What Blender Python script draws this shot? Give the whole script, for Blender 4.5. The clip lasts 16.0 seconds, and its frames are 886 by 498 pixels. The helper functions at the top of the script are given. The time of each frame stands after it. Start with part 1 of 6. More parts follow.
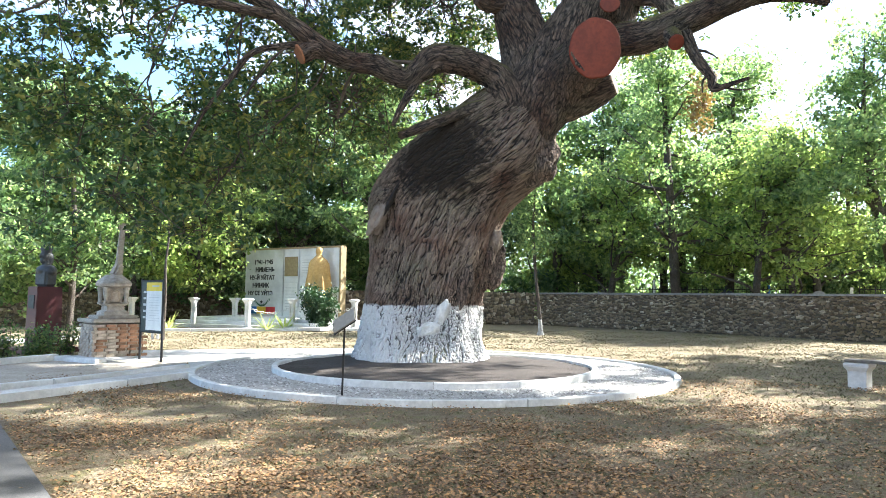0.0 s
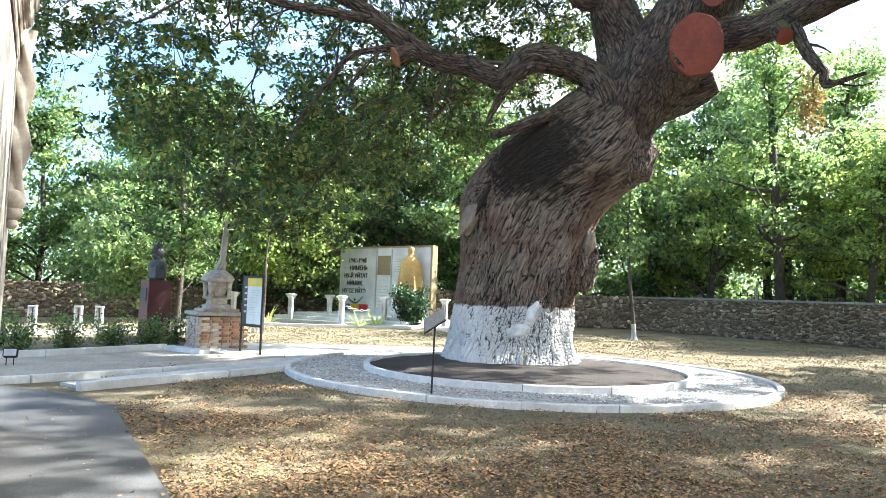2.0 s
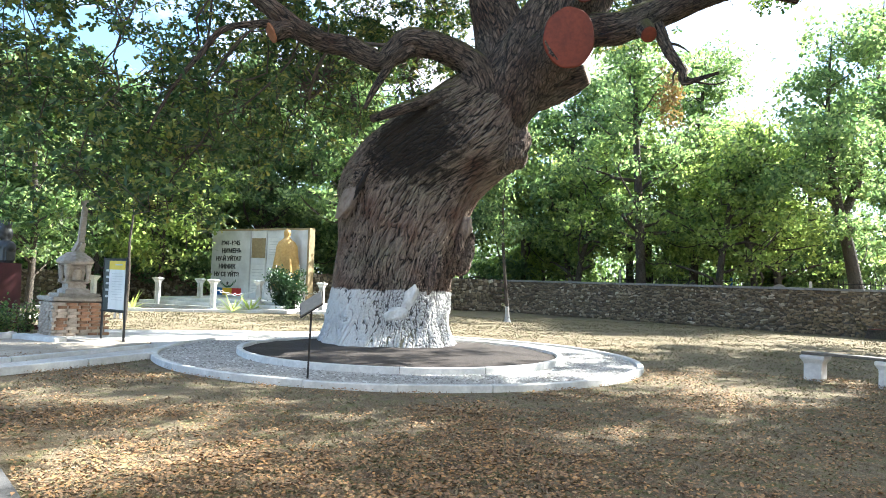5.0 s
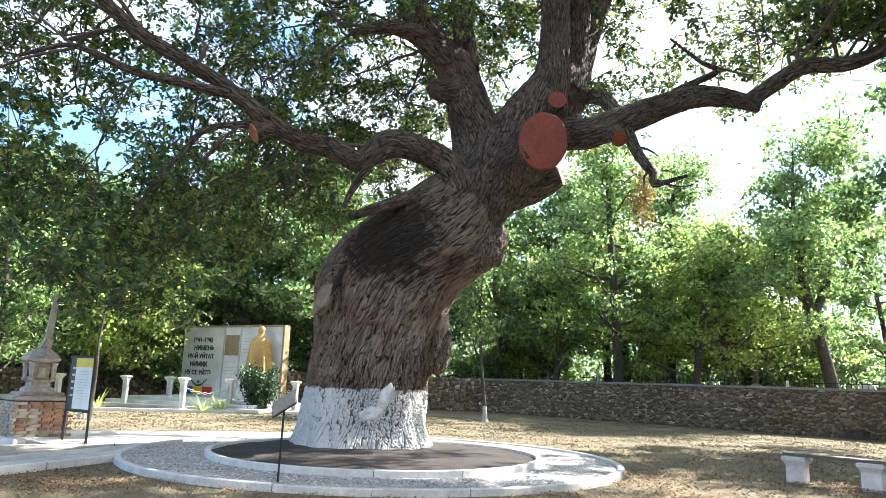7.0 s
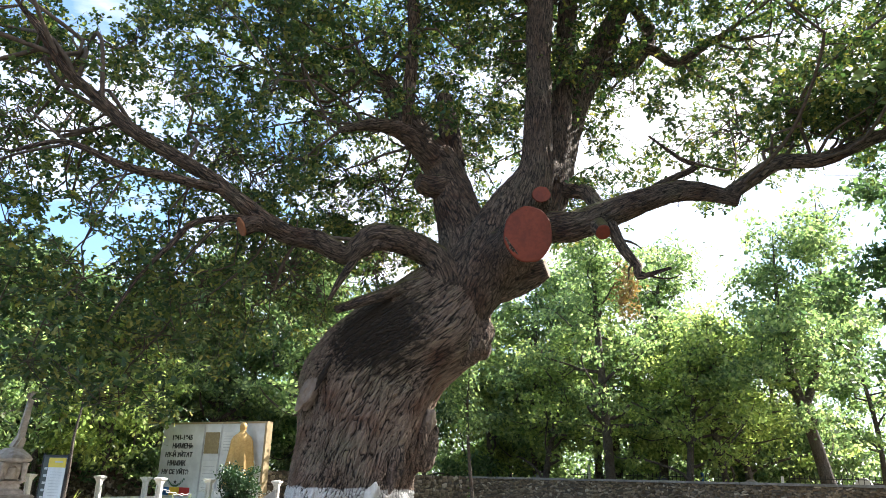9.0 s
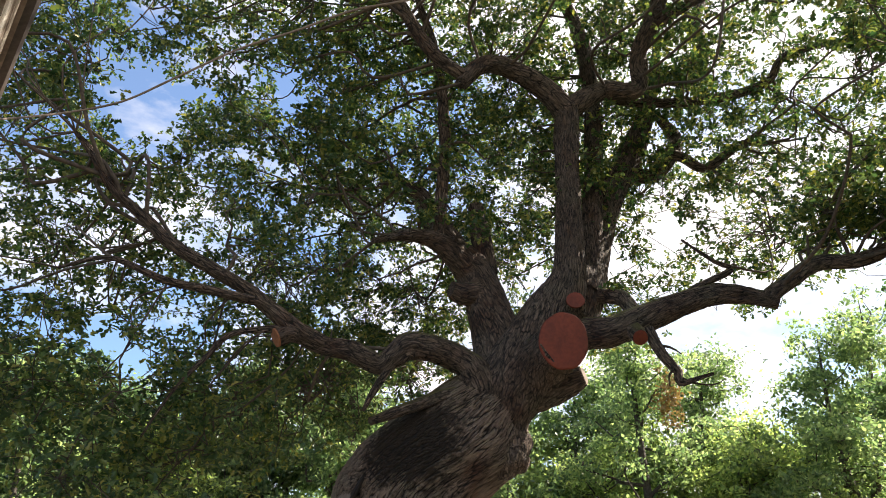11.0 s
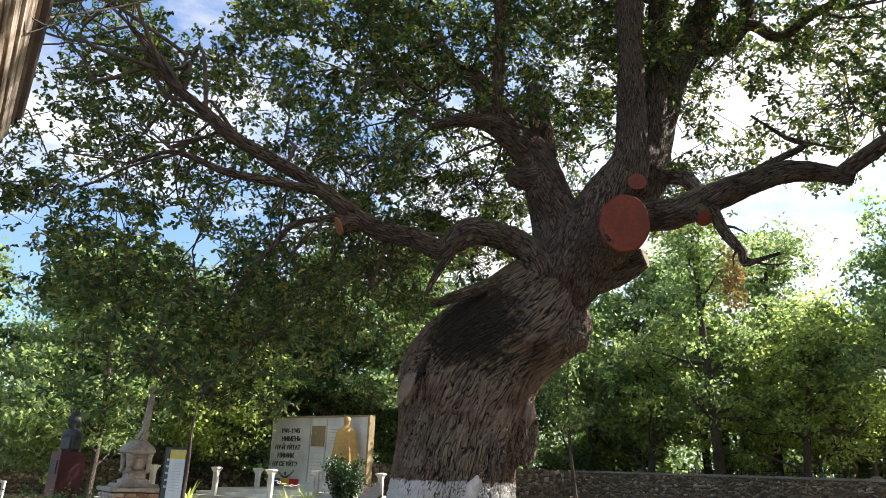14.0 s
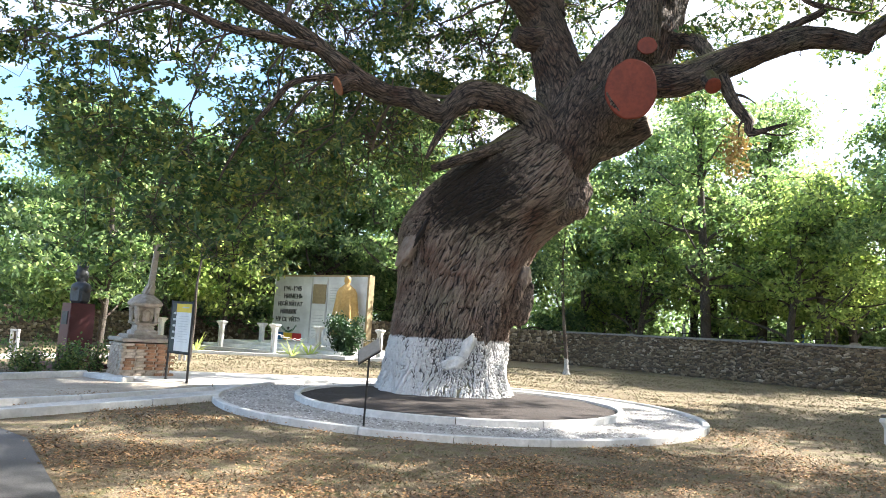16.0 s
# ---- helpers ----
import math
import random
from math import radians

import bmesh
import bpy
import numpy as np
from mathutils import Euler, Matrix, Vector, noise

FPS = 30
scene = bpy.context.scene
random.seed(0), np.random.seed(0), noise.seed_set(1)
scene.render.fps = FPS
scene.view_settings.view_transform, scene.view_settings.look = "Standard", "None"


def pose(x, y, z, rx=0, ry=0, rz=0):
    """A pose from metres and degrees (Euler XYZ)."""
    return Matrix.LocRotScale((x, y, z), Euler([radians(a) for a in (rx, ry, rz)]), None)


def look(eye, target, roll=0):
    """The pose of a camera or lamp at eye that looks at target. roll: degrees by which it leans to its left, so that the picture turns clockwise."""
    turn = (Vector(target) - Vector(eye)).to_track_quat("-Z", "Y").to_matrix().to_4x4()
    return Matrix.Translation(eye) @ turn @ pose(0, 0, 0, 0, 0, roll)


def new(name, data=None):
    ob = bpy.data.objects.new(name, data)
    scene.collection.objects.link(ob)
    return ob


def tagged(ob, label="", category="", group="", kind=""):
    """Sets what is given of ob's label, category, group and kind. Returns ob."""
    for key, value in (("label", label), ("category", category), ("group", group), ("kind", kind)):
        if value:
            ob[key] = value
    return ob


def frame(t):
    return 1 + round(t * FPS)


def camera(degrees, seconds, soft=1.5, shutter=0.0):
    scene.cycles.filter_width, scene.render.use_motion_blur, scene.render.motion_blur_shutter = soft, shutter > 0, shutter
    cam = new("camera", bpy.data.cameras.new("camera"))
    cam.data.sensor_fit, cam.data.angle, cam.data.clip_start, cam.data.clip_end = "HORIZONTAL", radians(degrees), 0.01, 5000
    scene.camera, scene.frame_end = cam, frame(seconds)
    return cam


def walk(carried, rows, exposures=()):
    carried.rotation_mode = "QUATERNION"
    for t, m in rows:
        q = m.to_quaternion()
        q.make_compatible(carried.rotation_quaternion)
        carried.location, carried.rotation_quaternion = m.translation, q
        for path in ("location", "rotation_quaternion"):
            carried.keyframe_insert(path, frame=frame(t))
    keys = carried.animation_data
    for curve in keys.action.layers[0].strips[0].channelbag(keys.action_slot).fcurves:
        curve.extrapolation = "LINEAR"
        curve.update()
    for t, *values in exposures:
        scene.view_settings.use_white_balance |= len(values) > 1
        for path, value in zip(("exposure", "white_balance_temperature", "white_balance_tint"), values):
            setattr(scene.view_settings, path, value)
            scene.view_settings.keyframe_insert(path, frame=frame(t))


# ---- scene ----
cam = camera(63.40, 16.0, soft=0.6)
PATH = [
    (0.0, pose(0, 0, 1.6, 93.80, -0.70, -0.11)),
    (0.5, pose(0, 0, 1.6, 93.93, -1.20, 2.96)),
    (1.0, pose(0, 0, 1.6, 93.95, -1.96, 6.41)),
    (1.5, pose(0, 0, 1.6, 94.05, -2.04, 7.85)),
    (2.0, pose(0, 0, 1.6, 93.68, -2.02, 7.08)),
    (2.5, pose(0, 0, 1.6, 91.44, -2.58, 6.64)),
    (3.0, pose(0, 0, 1.6, 90.20, -2.55, 6.23)),
    (3.5, pose(0, 0, 1.6, 90.28, -2.92, 5.81)),
    (4.0, pose(0, 0, 1.6, 91.02, -2.55, -0.23)),
    (4.2, pose(0, 0, 1.6, 91.14, -2.34, -0.97)),
    (6.3, pose(0, 0, 1.6, 98.01, -1.68, -4.71)),
    (6.5, pose(0, 0, 1.6, 98.87, -1.61, -4.56)),
    (7.0, pose(0, 0, 1.6, 100.53, -2.01, -4.49)),
    (7.5, pose(0, 0, 1.6, 102.78, -1.93, -4.80)),
    (8.0, pose(0, 0, 1.6, 104.69, -1.64, -5.06)),
    (8.5, pose(0, 0, 1.6, 106.18, -1.62, -5.49)),
    (8.7, pose(0, 0, 1.6, 106.88, -1.60, -5.53)),
    (10.8, pose(0, 0, 1.6, 115.35, -1.84, -3.15)),
    (11.0, pose(0, 0, 1.6, 116.46, -1.65, -2.65)),
    (11.5, pose(0, 0, 1.6, 118.87, -1.42, -2.07)),
    (12.0, pose(0, 0, 1.6, 119.73, -3.11, -1.86)),
    (12.5, pose(0, 0, 1.6, 119.40, -7.28, -0.68)),
    (13.0, pose(0, 0, 1.6, 117.77, -8.61, 0.93)),
    (13.5, pose(0, 0, 1.6, 112.74, -3.47, 2.87)),
    (14.0, pose(0, 0, 1.6, 107.21, -2.08, 2.21)),
    (14.5, pose(0, 0, 1.6, 104.51, -2.62, 1.38)),
    (15.0, pose(0, 0, 1.6, 101.89, -2.96, 1.36)),
    (15.5, pose(0, 0, 1.6, 99.82, -3.22, 1.57)),
    (16.0, pose(0, 0, 1.6, 96.40, -3.29, 1.96)),
]
walk(cam, PATH, [(0.0, 2.55, 5900, 10), (4.2, 2.46, 5850, 8), (6.3, 2.32, 5950, 10), (8.7, 2.12, 6150, 13), (10.8, 1.58, 6750, 15), (13.2, 1.28, 6800, 15), (14.5, 1.74, 6400, 14), (16.0, 2.3, 6150, 13)])

# ---- light ----
SUN_AZ, SUN_EL = 67.0, 42.0  # degrees clockwise from straight ahead, and above the horizon
world = bpy.data.worlds.new("world")
scene.world = world
world.use_nodes = True
wn = world.node_tree.nodes
sky = wn.new("ShaderNodeTexSky")
sky.sky_type = "NISHITA"
sky.sun_disc = False
sky.sun_elevation, sky.sun_rotation = radians(SUN_EL), radians(SUN_AZ)
sky.dust_density, sky.air_density, sky.ozone_density = 0.7, 1.0, 0.4
wn["Background"].inputs["Strength"].default_value = 0.068
wl = world.node_tree.links
cloud = wn.new("ShaderNodeTexNoise")
cloud.inputs["Scale"].default_value, cloud.inputs["Detail"].default_value, cloud.inputs["Roughness"].default_value = 2.6, 7, 0.6
cloud_map = wn.new("ShaderNodeMapping")
cloud_map.inputs["Scale"].default_value = (1, 1, 2.2)
wl.new(wn.new("ShaderNodeTexCoord").outputs["Generated"], cloud_map.inputs["Vector"])
wl.new(cloud_map.outputs["Vector"], cloud.inputs["Vector"])
cover = wn.new("ShaderNodeMapRange")
cover.inputs["From Min"].default_value, cover.inputs["From Max"].default_value = 0.41, 0.6
cover.inputs["To Min"].default_value = 0.06
side = wn.new("ShaderNodeSeparateXYZ")
wl.new(cloud_map.outputs["Vector"], side.inputs[0])
drift = wn.new("ShaderNodeMath")
drift.operation = "MULTIPLY_ADD"
drift.inputs[1].default_value = 0.16  # the cloud bank thickens towards the sun's side
wl.new(side.outputs["X"], drift.inputs[0])
wl.new(cloud.outputs["Fac"], drift.inputs[2])
wl.new(drift.outputs[0], cover.inputs["Value"])
blend = wn.new("ShaderNodeMix")
blend.data_type = "RGBA"
wl.new(cover.outputs["Result"], blend.inputs[0])
clear = wn.new("ShaderNodeMix")
clear.data_type, clear.blend_type = "RGBA", "MULTIPLY"
clear.inputs[0].default_value, clear.inputs[7].default_value = 1.0, (0.86, 1.14, 1.36, 1)
wl.new(sky.outputs["Color"], clear.inputs[6])
wl.new(clear.outputs[2], blend.inputs[6])
blend.inputs[7].default_value = (7.0, 7.0, 7.0, 1)
wl.new(blend.outputs[2], wn["Background"].inputs["Color"])
sun = new("sun", bpy.data.lights.new("sun", "SUN"))
sun.data.energy, sun.data.angle, sun.data.color = 5.0, radians(0.6), (1.0, 0.93, 0.80)
_sd = Vector((math.sin(radians(SUN_AZ)) * math.cos(radians(SUN_EL)), math.cos(radians(SUN_AZ)) * math.cos(radians(SUN_EL)), math.sin(radians(SUN_EL))))
sun.matrix_world = look(_sd * 60, (0, 0, 0))

# ---- materials ----
def nodes_of(name):
    m = bpy.data.materials.new(name)
    m.use_nodes = True
    return m, m.node_tree.nodes, m.node_tree.links, m.node_tree.nodes["Principled BSDF"]


def ramp(n, stops):
    r = n.new("ShaderNodeValToRGB")
    r.color_ramp.elements[0].position, r.color_ramp.elements[0].color = stops[0][0], (*stops[0][1], 1)
    r.color_ramp.elements[1].position, r.color_ramp.elements[1].color = stops[-1][0], (*stops[-1][1], 1)
    for p, c in stops[1:-1]:
        r.color_ramp.elements.new(p).color = (*c, 1)
    return r


def noise_tex(n, l, scale, detail=6.0, rough=0.6, vec=None, kind="noise"):
    t = n.new("ShaderNodeTexNoise" if kind == "noise" else "ShaderNodeTexVoronoi")
    t.inputs["Scale"].default_value = scale
    if kind == "noise":
        t.inputs["Detail"].default_value, t.inputs["Roughness"].default_value = detail, rough
    if vec is not None:
        l.new(vec, t.inputs["Vector"])
    return t


def mixed(n, l, fac, a, b, mode="MIX"):
    x = n.new("ShaderNodeMix")
    x.data_type, x.blend_type = "RGBA", mode
    for s, v in ((x.inputs[0], fac), (x.inputs[6], a), (x.inputs[7], b)):
        if isinstance(v, (int, float)):
            s.default_value = v
        elif isinstance(v, tuple):
            s.default_value = (*v, 1)
        else:
            l.new(v, s)
    return x.outputs[2]


def bumped(n, l, bsdf, height, strength, distance):
    b = n.new("ShaderNodeBump")
    b.inputs["Strength"].default_value, b.inputs["Distance"].default_value = strength, distance
    l.new(height, b.inputs["Height"])
    l.new(b.outputs["Normal"], bsdf.inputs["Normal"])


def surface(name, dark, light, scale, rough=0.85, bump=0.3, dist=0.02, big=0.6, metal=0.0, vary=0.0, spots=None):
    """A general weathered surface: fine grain and broad stains between two colours."""
    m, n, l, b = nodes_of(name)
    co = n.new("ShaderNodeTexCoord").outputs["Object"]
    fine, broad = noise_tex(n, l, scale, 8, 0.65, co), noise_tex(n, l, big, 4, 0.6, co)
    r = ramp(n, [(0.3, dark), (0.7, light)])
    l.new(fine.outputs["Fac"], r.inputs["Fac"])
    br = ramp(n, [(0.3, (0.72, 0.71, 0.69)), (0.65, (1.08, 1.07, 1.05))])
    l.new(broad.outputs["Fac"], br.inputs["Fac"])
    col = mixed(n, l, 1.0, r.outputs["Color"], br.outputs["Color"], "MULTIPLY")
    if spots:
        sp = noise_tex(n, l, spots[0], 5, 0.7, co)
        sr = ramp(n, [(spots[1], (0, 0, 0)), (spots[1] + 0.08, (1, 1, 1))])
        l.new(sp.outputs["Fac"], sr.inputs["Fac"])
        col = mixed(n, l, sr.outputs["Color"], col, spots[2])
    if vary:
        oi = n.new("ShaderNodeObjectInfo")
        vr = ramp(n, [(0.0, (1 - vary, 1 - vary, 1 - vary * 1.1)), (1.0, (1 + vary, 1 + vary * 0.9, 1 + vary * 0.8))])
        l.new(oi.outputs["Random"], vr.inputs["Fac"])
        col = mixed(n, l, 1.0, col, vr.outputs["Color"], "MULTIPLY")
    l.new(col, b.inputs["Base Color"])
    b.inputs["Roughness"].default_value, b.inputs["Metallic"].default_value = rough, metal
    bumped(n, l, b, fine.outputs["Fac"], bump, dist)
    return m


def island_surface(name, stops, rough=0.9, bump=0.5, grain=14.0):
    """Stones or fallen leaves in one mesh, each with a tone of its own."""
    m, n, l, b = nodes_of(name)
    g = n.new("ShaderNodeNewGeometry")
    r = ramp(n, stops)
    l.new(g.outputs["Random Per Island"], r.inputs["Fac"])
    co = n.new("ShaderNodeTexCoord").outputs["Object"]
    t = noise_tex(n, l, grain, 6, 0.65, co)
    gr = ramp(n, [(0.3, (0.65, 0.65, 0.65)), (0.7, (1.15, 1.15, 1.15))])
    l.new(t.outputs["Fac"], gr.inputs["Fac"])
    l.new(mixed(n, l, 1.0, r.outputs["Color"], gr.outputs["Color"], "MULTIPLY"), b.inputs["Base Color"])
    b.inputs["Roughness"].default_value = rough
    bumped(n, l, b, t.outputs["Fac"], bump, 0.02)
    return m


def leaf_material(name, stops, through_light=0.45, gloss=0.45):
    m, n, l, b = nodes_of(name)
    g = n.new("ShaderNodeNewGeometry")
    r = ramp(n, stops)
    l.new(g.outputs["Random Per Island"], r.inputs["Fac"])
    tr = n.new("ShaderNodeBsdfTranslucent")
    warm = mixed(n, l, 1.0, r.outputs["Color"], (1.34, 1.46, 0.95), "MULTIPLY")
    l.new(warm, tr.inputs["Color"])
    l.new(r.outputs["Color"], b.inputs["Base Color"])
    b.inputs["Roughness"].default_value = gloss
    mx = n.new("ShaderNodeMixShader")
    mx.inputs[0].default_value = through_light
    l.new(b.outputs[0], mx.inputs[1])
    l.new(tr.outputs[0], mx.inputs[2])
    l.new(mx.outputs[0], n["Material Output"].inputs["Surface"])
    return m


def bark_material(name, dark, mid, light, whitewash=0.0, moss=True, scale=1.0, patch=None, flow=False, ridge=False):
    """Furrowed bark; limewash up to a ragged line at the height given. flow: the furrows follow the stem; ridge: they are in the mesh too."""
    m, n, l, b = nodes_of(name)
    co = n.new("ShaderNodeTexCoord").outputs["Object"]
    mp = n.new("ShaderNodeMapping")
    mp.inputs["Scale"].default_value = (1, 1, 0.27 if flow and not ridge else 0.15)
    grow = co
    if flow:
        at = n.new("ShaderNodeAttribute")
        at.attribute_name = "flow"
        grow = at.outputs["Vector"]
    l.new(grow, mp.inputs["Vector"])
    warp = noise_tex(n, l, 3.0 * scale, 5, 0.6, grow)
    wv = mixed(n, l, 0.1 if flow else 0.17, mp.outputs["Vector"], warp.outputs["Color"])
    furrow = noise_tex(n, l, 16.0 * scale, 6, 0.65, wv)
    crack = noise_tex(n, l, 11.0 * scale, 2, 0.5, wv, "voronoi")
    crack.feature = "DISTANCE_TO_EDGE"
    split = noise_tex(n, l, 15.0 * scale, 2, 0.5, wv, "voronoi")
    split.feature = "DISTANCE_TO_EDGE"
    fine = noise_tex(n, l, 60.0 * scale, 6, 0.75, co)
    broad = noise_tex(n, l, 0.9, 4, 0.6, co)
    r = ramp(n, [(0.3, mid), (0.68, light)])
    l.new(furrow.outputs["Fac"], r.inputs["Fac"])
    br = ramp(n, [(0.32, (0.62, 0.4, 0.31)), (0.45, (0.95, 0.86, 0.8)), (0.55, (1.05, 1.02, 0.98)), (0.68, (1.02, 1.1, 1.0))])
    l.new(broad.outputs["Fac"], br.inputs["Fac"])
    col = mixed(n, l, 1.0, r.outputs["Color"], br.outputs["Color"], "MULTIPLY")
    fr = ramp(n, [(0.35, (0.6, 0.6, 0.6)), (0.7, (1.25, 1.25, 1.25))])
    l.new(fine.outputs["Fac"], fr.inputs["Fac"])
    col = mixed(n, l, 1.0, col, fr.outputs["Color"], "MULTIPLY")
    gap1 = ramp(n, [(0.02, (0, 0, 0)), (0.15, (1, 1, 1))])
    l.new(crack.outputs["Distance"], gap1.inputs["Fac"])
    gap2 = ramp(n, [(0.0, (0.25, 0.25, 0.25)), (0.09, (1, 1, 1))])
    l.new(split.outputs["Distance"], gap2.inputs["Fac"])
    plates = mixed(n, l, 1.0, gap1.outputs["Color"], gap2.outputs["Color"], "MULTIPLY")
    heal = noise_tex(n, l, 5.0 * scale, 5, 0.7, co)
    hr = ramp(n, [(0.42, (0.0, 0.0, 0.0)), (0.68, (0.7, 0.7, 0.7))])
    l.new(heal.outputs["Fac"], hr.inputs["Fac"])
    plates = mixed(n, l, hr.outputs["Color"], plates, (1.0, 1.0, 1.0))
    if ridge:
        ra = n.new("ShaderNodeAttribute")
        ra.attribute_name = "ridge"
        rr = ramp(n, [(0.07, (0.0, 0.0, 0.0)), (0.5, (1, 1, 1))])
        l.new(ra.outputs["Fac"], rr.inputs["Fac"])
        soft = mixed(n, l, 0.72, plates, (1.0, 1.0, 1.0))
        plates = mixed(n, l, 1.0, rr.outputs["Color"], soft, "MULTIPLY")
    # furrows go near black and ridges pale: their light and shade put into colour
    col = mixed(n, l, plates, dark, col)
    if moss:
        geo = n.new("ShaderNodeNewGeometry")
        sep = n.new("ShaderNodeSeparateXYZ")
        l.new(geo.outputs["Normal"], sep.inputs[0])
        up = n.new("ShaderNodeMath")
        up.operation = "MULTIPLY"
        l.new(sep.outputs["Z"], up.inputs[0])
        l.new(broad.outputs["Fac"], up.inputs[1])
        mr = ramp(n, [(0.27, (0, 0, 0)), (0.42, (0.8, 0.8, 0.8))])
        l.new(up.outputs[0], mr.inputs["Fac"])
        col = mixed(n, l, mr.outputs["Color"], col, (0.11, 0.1, 0.03))
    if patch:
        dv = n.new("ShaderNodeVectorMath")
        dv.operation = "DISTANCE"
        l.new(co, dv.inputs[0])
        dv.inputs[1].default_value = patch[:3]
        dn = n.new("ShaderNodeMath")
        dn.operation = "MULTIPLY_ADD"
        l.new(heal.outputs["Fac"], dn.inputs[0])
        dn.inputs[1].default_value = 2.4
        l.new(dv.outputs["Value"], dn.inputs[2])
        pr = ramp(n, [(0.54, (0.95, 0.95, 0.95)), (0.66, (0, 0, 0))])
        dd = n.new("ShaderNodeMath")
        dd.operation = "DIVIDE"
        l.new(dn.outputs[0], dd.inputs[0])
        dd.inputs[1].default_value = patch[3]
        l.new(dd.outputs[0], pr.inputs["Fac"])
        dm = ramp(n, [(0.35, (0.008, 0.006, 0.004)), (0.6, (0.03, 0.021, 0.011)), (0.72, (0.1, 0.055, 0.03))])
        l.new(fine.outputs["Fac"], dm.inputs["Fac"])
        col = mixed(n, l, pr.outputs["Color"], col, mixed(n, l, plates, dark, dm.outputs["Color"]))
    height = n.new("ShaderNodeMath")
    height.operation = "MULTIPLY_ADD"
    l.new(furrow.outputs["Fac"], height.inputs[0])
    height.inputs[1].default_value = 0.6
    l.new(plates, height.inputs[2])
    if whitewash:
        sep2 = n.new("ShaderNodeSeparateXYZ")
        l.new(co, sep2.inputs[0])
        edge = noise_tex(n, l, 2.2, 6, 0.7, co)
        ma = n.new("ShaderNodeMath")
        ma.operation = "MULTIPLY_ADD"
        l.new(edge.outputs["Fac"], ma.inputs[0])
        ma.inputs[1].default_value = -0.26
        l.new(sep2.outputs["Z"], ma.inputs[2])
        wr = ramp(n, [(0.47, (1, 1, 1)), (0.485, (0, 0, 0))])
        sc = n.new("ShaderNodeMath")
        sc.operation = "MULTIPLY"
        sc.inputs[1].default_value = 0.5 / (whitewash - 0.05)
        l.new(ma.outputs[0], sc.inputs[0])
        l.new(sc.outputs[0], wr.inputs["Fac"])
        holes = ramp(n, [(0.03, (0.12, 0.12, 0.12)), (0.3, (1, 1, 1))])
        l.new(plates, holes.inputs["Fac"])
        paint = ramp(n, [(0.3, (0.36, 0.355, 0.345)), (0.62, (0.72, 0.715, 0.7))])
        l.new(fine.outputs["Fac"], paint.inputs["Fac"])
        where = mixed(n, l, 1.0, wr.outputs["Color"], holes.outputs["Color"], "MULTIPLY")
        col = mixed(n, l, where, col, paint.outputs["Color"])
    l.new(col, b.inputs["Base Color"])
    b.inputs["Roughness"].default_value = 0.92
    bumped(n, l, b, height.outputs[0], 1.0, (0.025 if ridge else 0.05) / scale)
    return m


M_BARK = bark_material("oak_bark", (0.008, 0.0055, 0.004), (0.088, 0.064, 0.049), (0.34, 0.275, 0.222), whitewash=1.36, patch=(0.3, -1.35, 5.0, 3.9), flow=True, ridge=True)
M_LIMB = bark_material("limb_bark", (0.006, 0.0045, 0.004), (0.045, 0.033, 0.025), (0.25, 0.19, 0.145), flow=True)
M_BURL = bark_material("burl_bark", (0.008, 0.006, 0.005), (0.12, 0.088, 0.068), (0.33, 0.265, 0.215), moss=False, scale=1.2)
M_TWIG = surface("twig_bark", (0.04, 0.03, 0.022), (0.13, 0.1, 0.076), 9.0, 0.9, 0.3, 0.01)
M_BARK_FAR = bark_material("young_bark", (0.03, 0.026, 0.022), (0.09, 0.078, 0.066), (0.19, 0.17, 0.15), moss=False, scale=2.0)
M_BARK_LIME = bark_material("limed_bark", (0.03, 0.026, 0.022), (0.11, 0.09, 0.075), (0.2, 0.18, 0.16), whitewash=0.62, moss=False, scale=2.0)
M_CUT = surface("red_cut_paint", (0.125, 0.02, 0.006), (0.2, 0.036, 0.012), 9.0, 0.7, 0.4, 0.01, 2.5, spots=(5.0, 0.66, (0.06, 0.018, 0.011)))
M_RAW = surface("raw_cut_wood", (0.26, 0.1, 0.045), (0.4, 0.17, 0.08), 12.0)
M_SCAR = surface("grey_scar_wood", (0.19, 0.145, 0.11), (0.32, 0.26, 0.21), 7.0, 0.9, 0.4, 0.02)
M_LIMESCAR = surface("limed_callus", (0.510, 0.510, 0.493), (0.697, 0.697, 0.680), 8.0, 0.85, 0.3, 0.01, 2.0)
# near black: the shade inside the hollow is put into this colour
M_HOLLOW = surface("hollow_shade", (0.01, 0.008, 0.007), (0.03, 0.022, 0.018), 8.0)
OAK_TONES = [(0.0, (0.026, 0.062, 0.026)), (0.45, (0.058, 0.108, 0.038)), (0.82, (0.16, 0.195, 0.055)), (1.0, (0.32, 0.29, 0.08))]
M_OAK_LEAF = leaf_material("oak_leaf", OAK_TONES, 0.42)
M_LEAF_A = leaf_material("ash_leaf", [(0.0, (0.075, 0.125, 0.068)), (0.5, (0.17, 0.24, 0.125)), (1.0, (0.34, 0.4, 0.2))], 0.67)
M_LEAF_B = leaf_material("lime_leaf", [(0.0, (0.12, 0.175, 0.075)), (0.5, (0.25, 0.31, 0.12)), (1.0, (0.42, 0.46, 0.19))], 0.74)
M_LEAF_C = leaf_material("dark_leaf", [(0.0, (0.052, 0.1, 0.054)), (0.6, (0.105, 0.17, 0.085)), (1.0, (0.18, 0.24, 0.11))], 0.5)
M_LEAF_DRY = leaf_material("withered_leaf", [(0.0, (0.2, 0.12, 0.055)), (1.0, (0.36, 0.24, 0.11))], 0.35, 0.7)
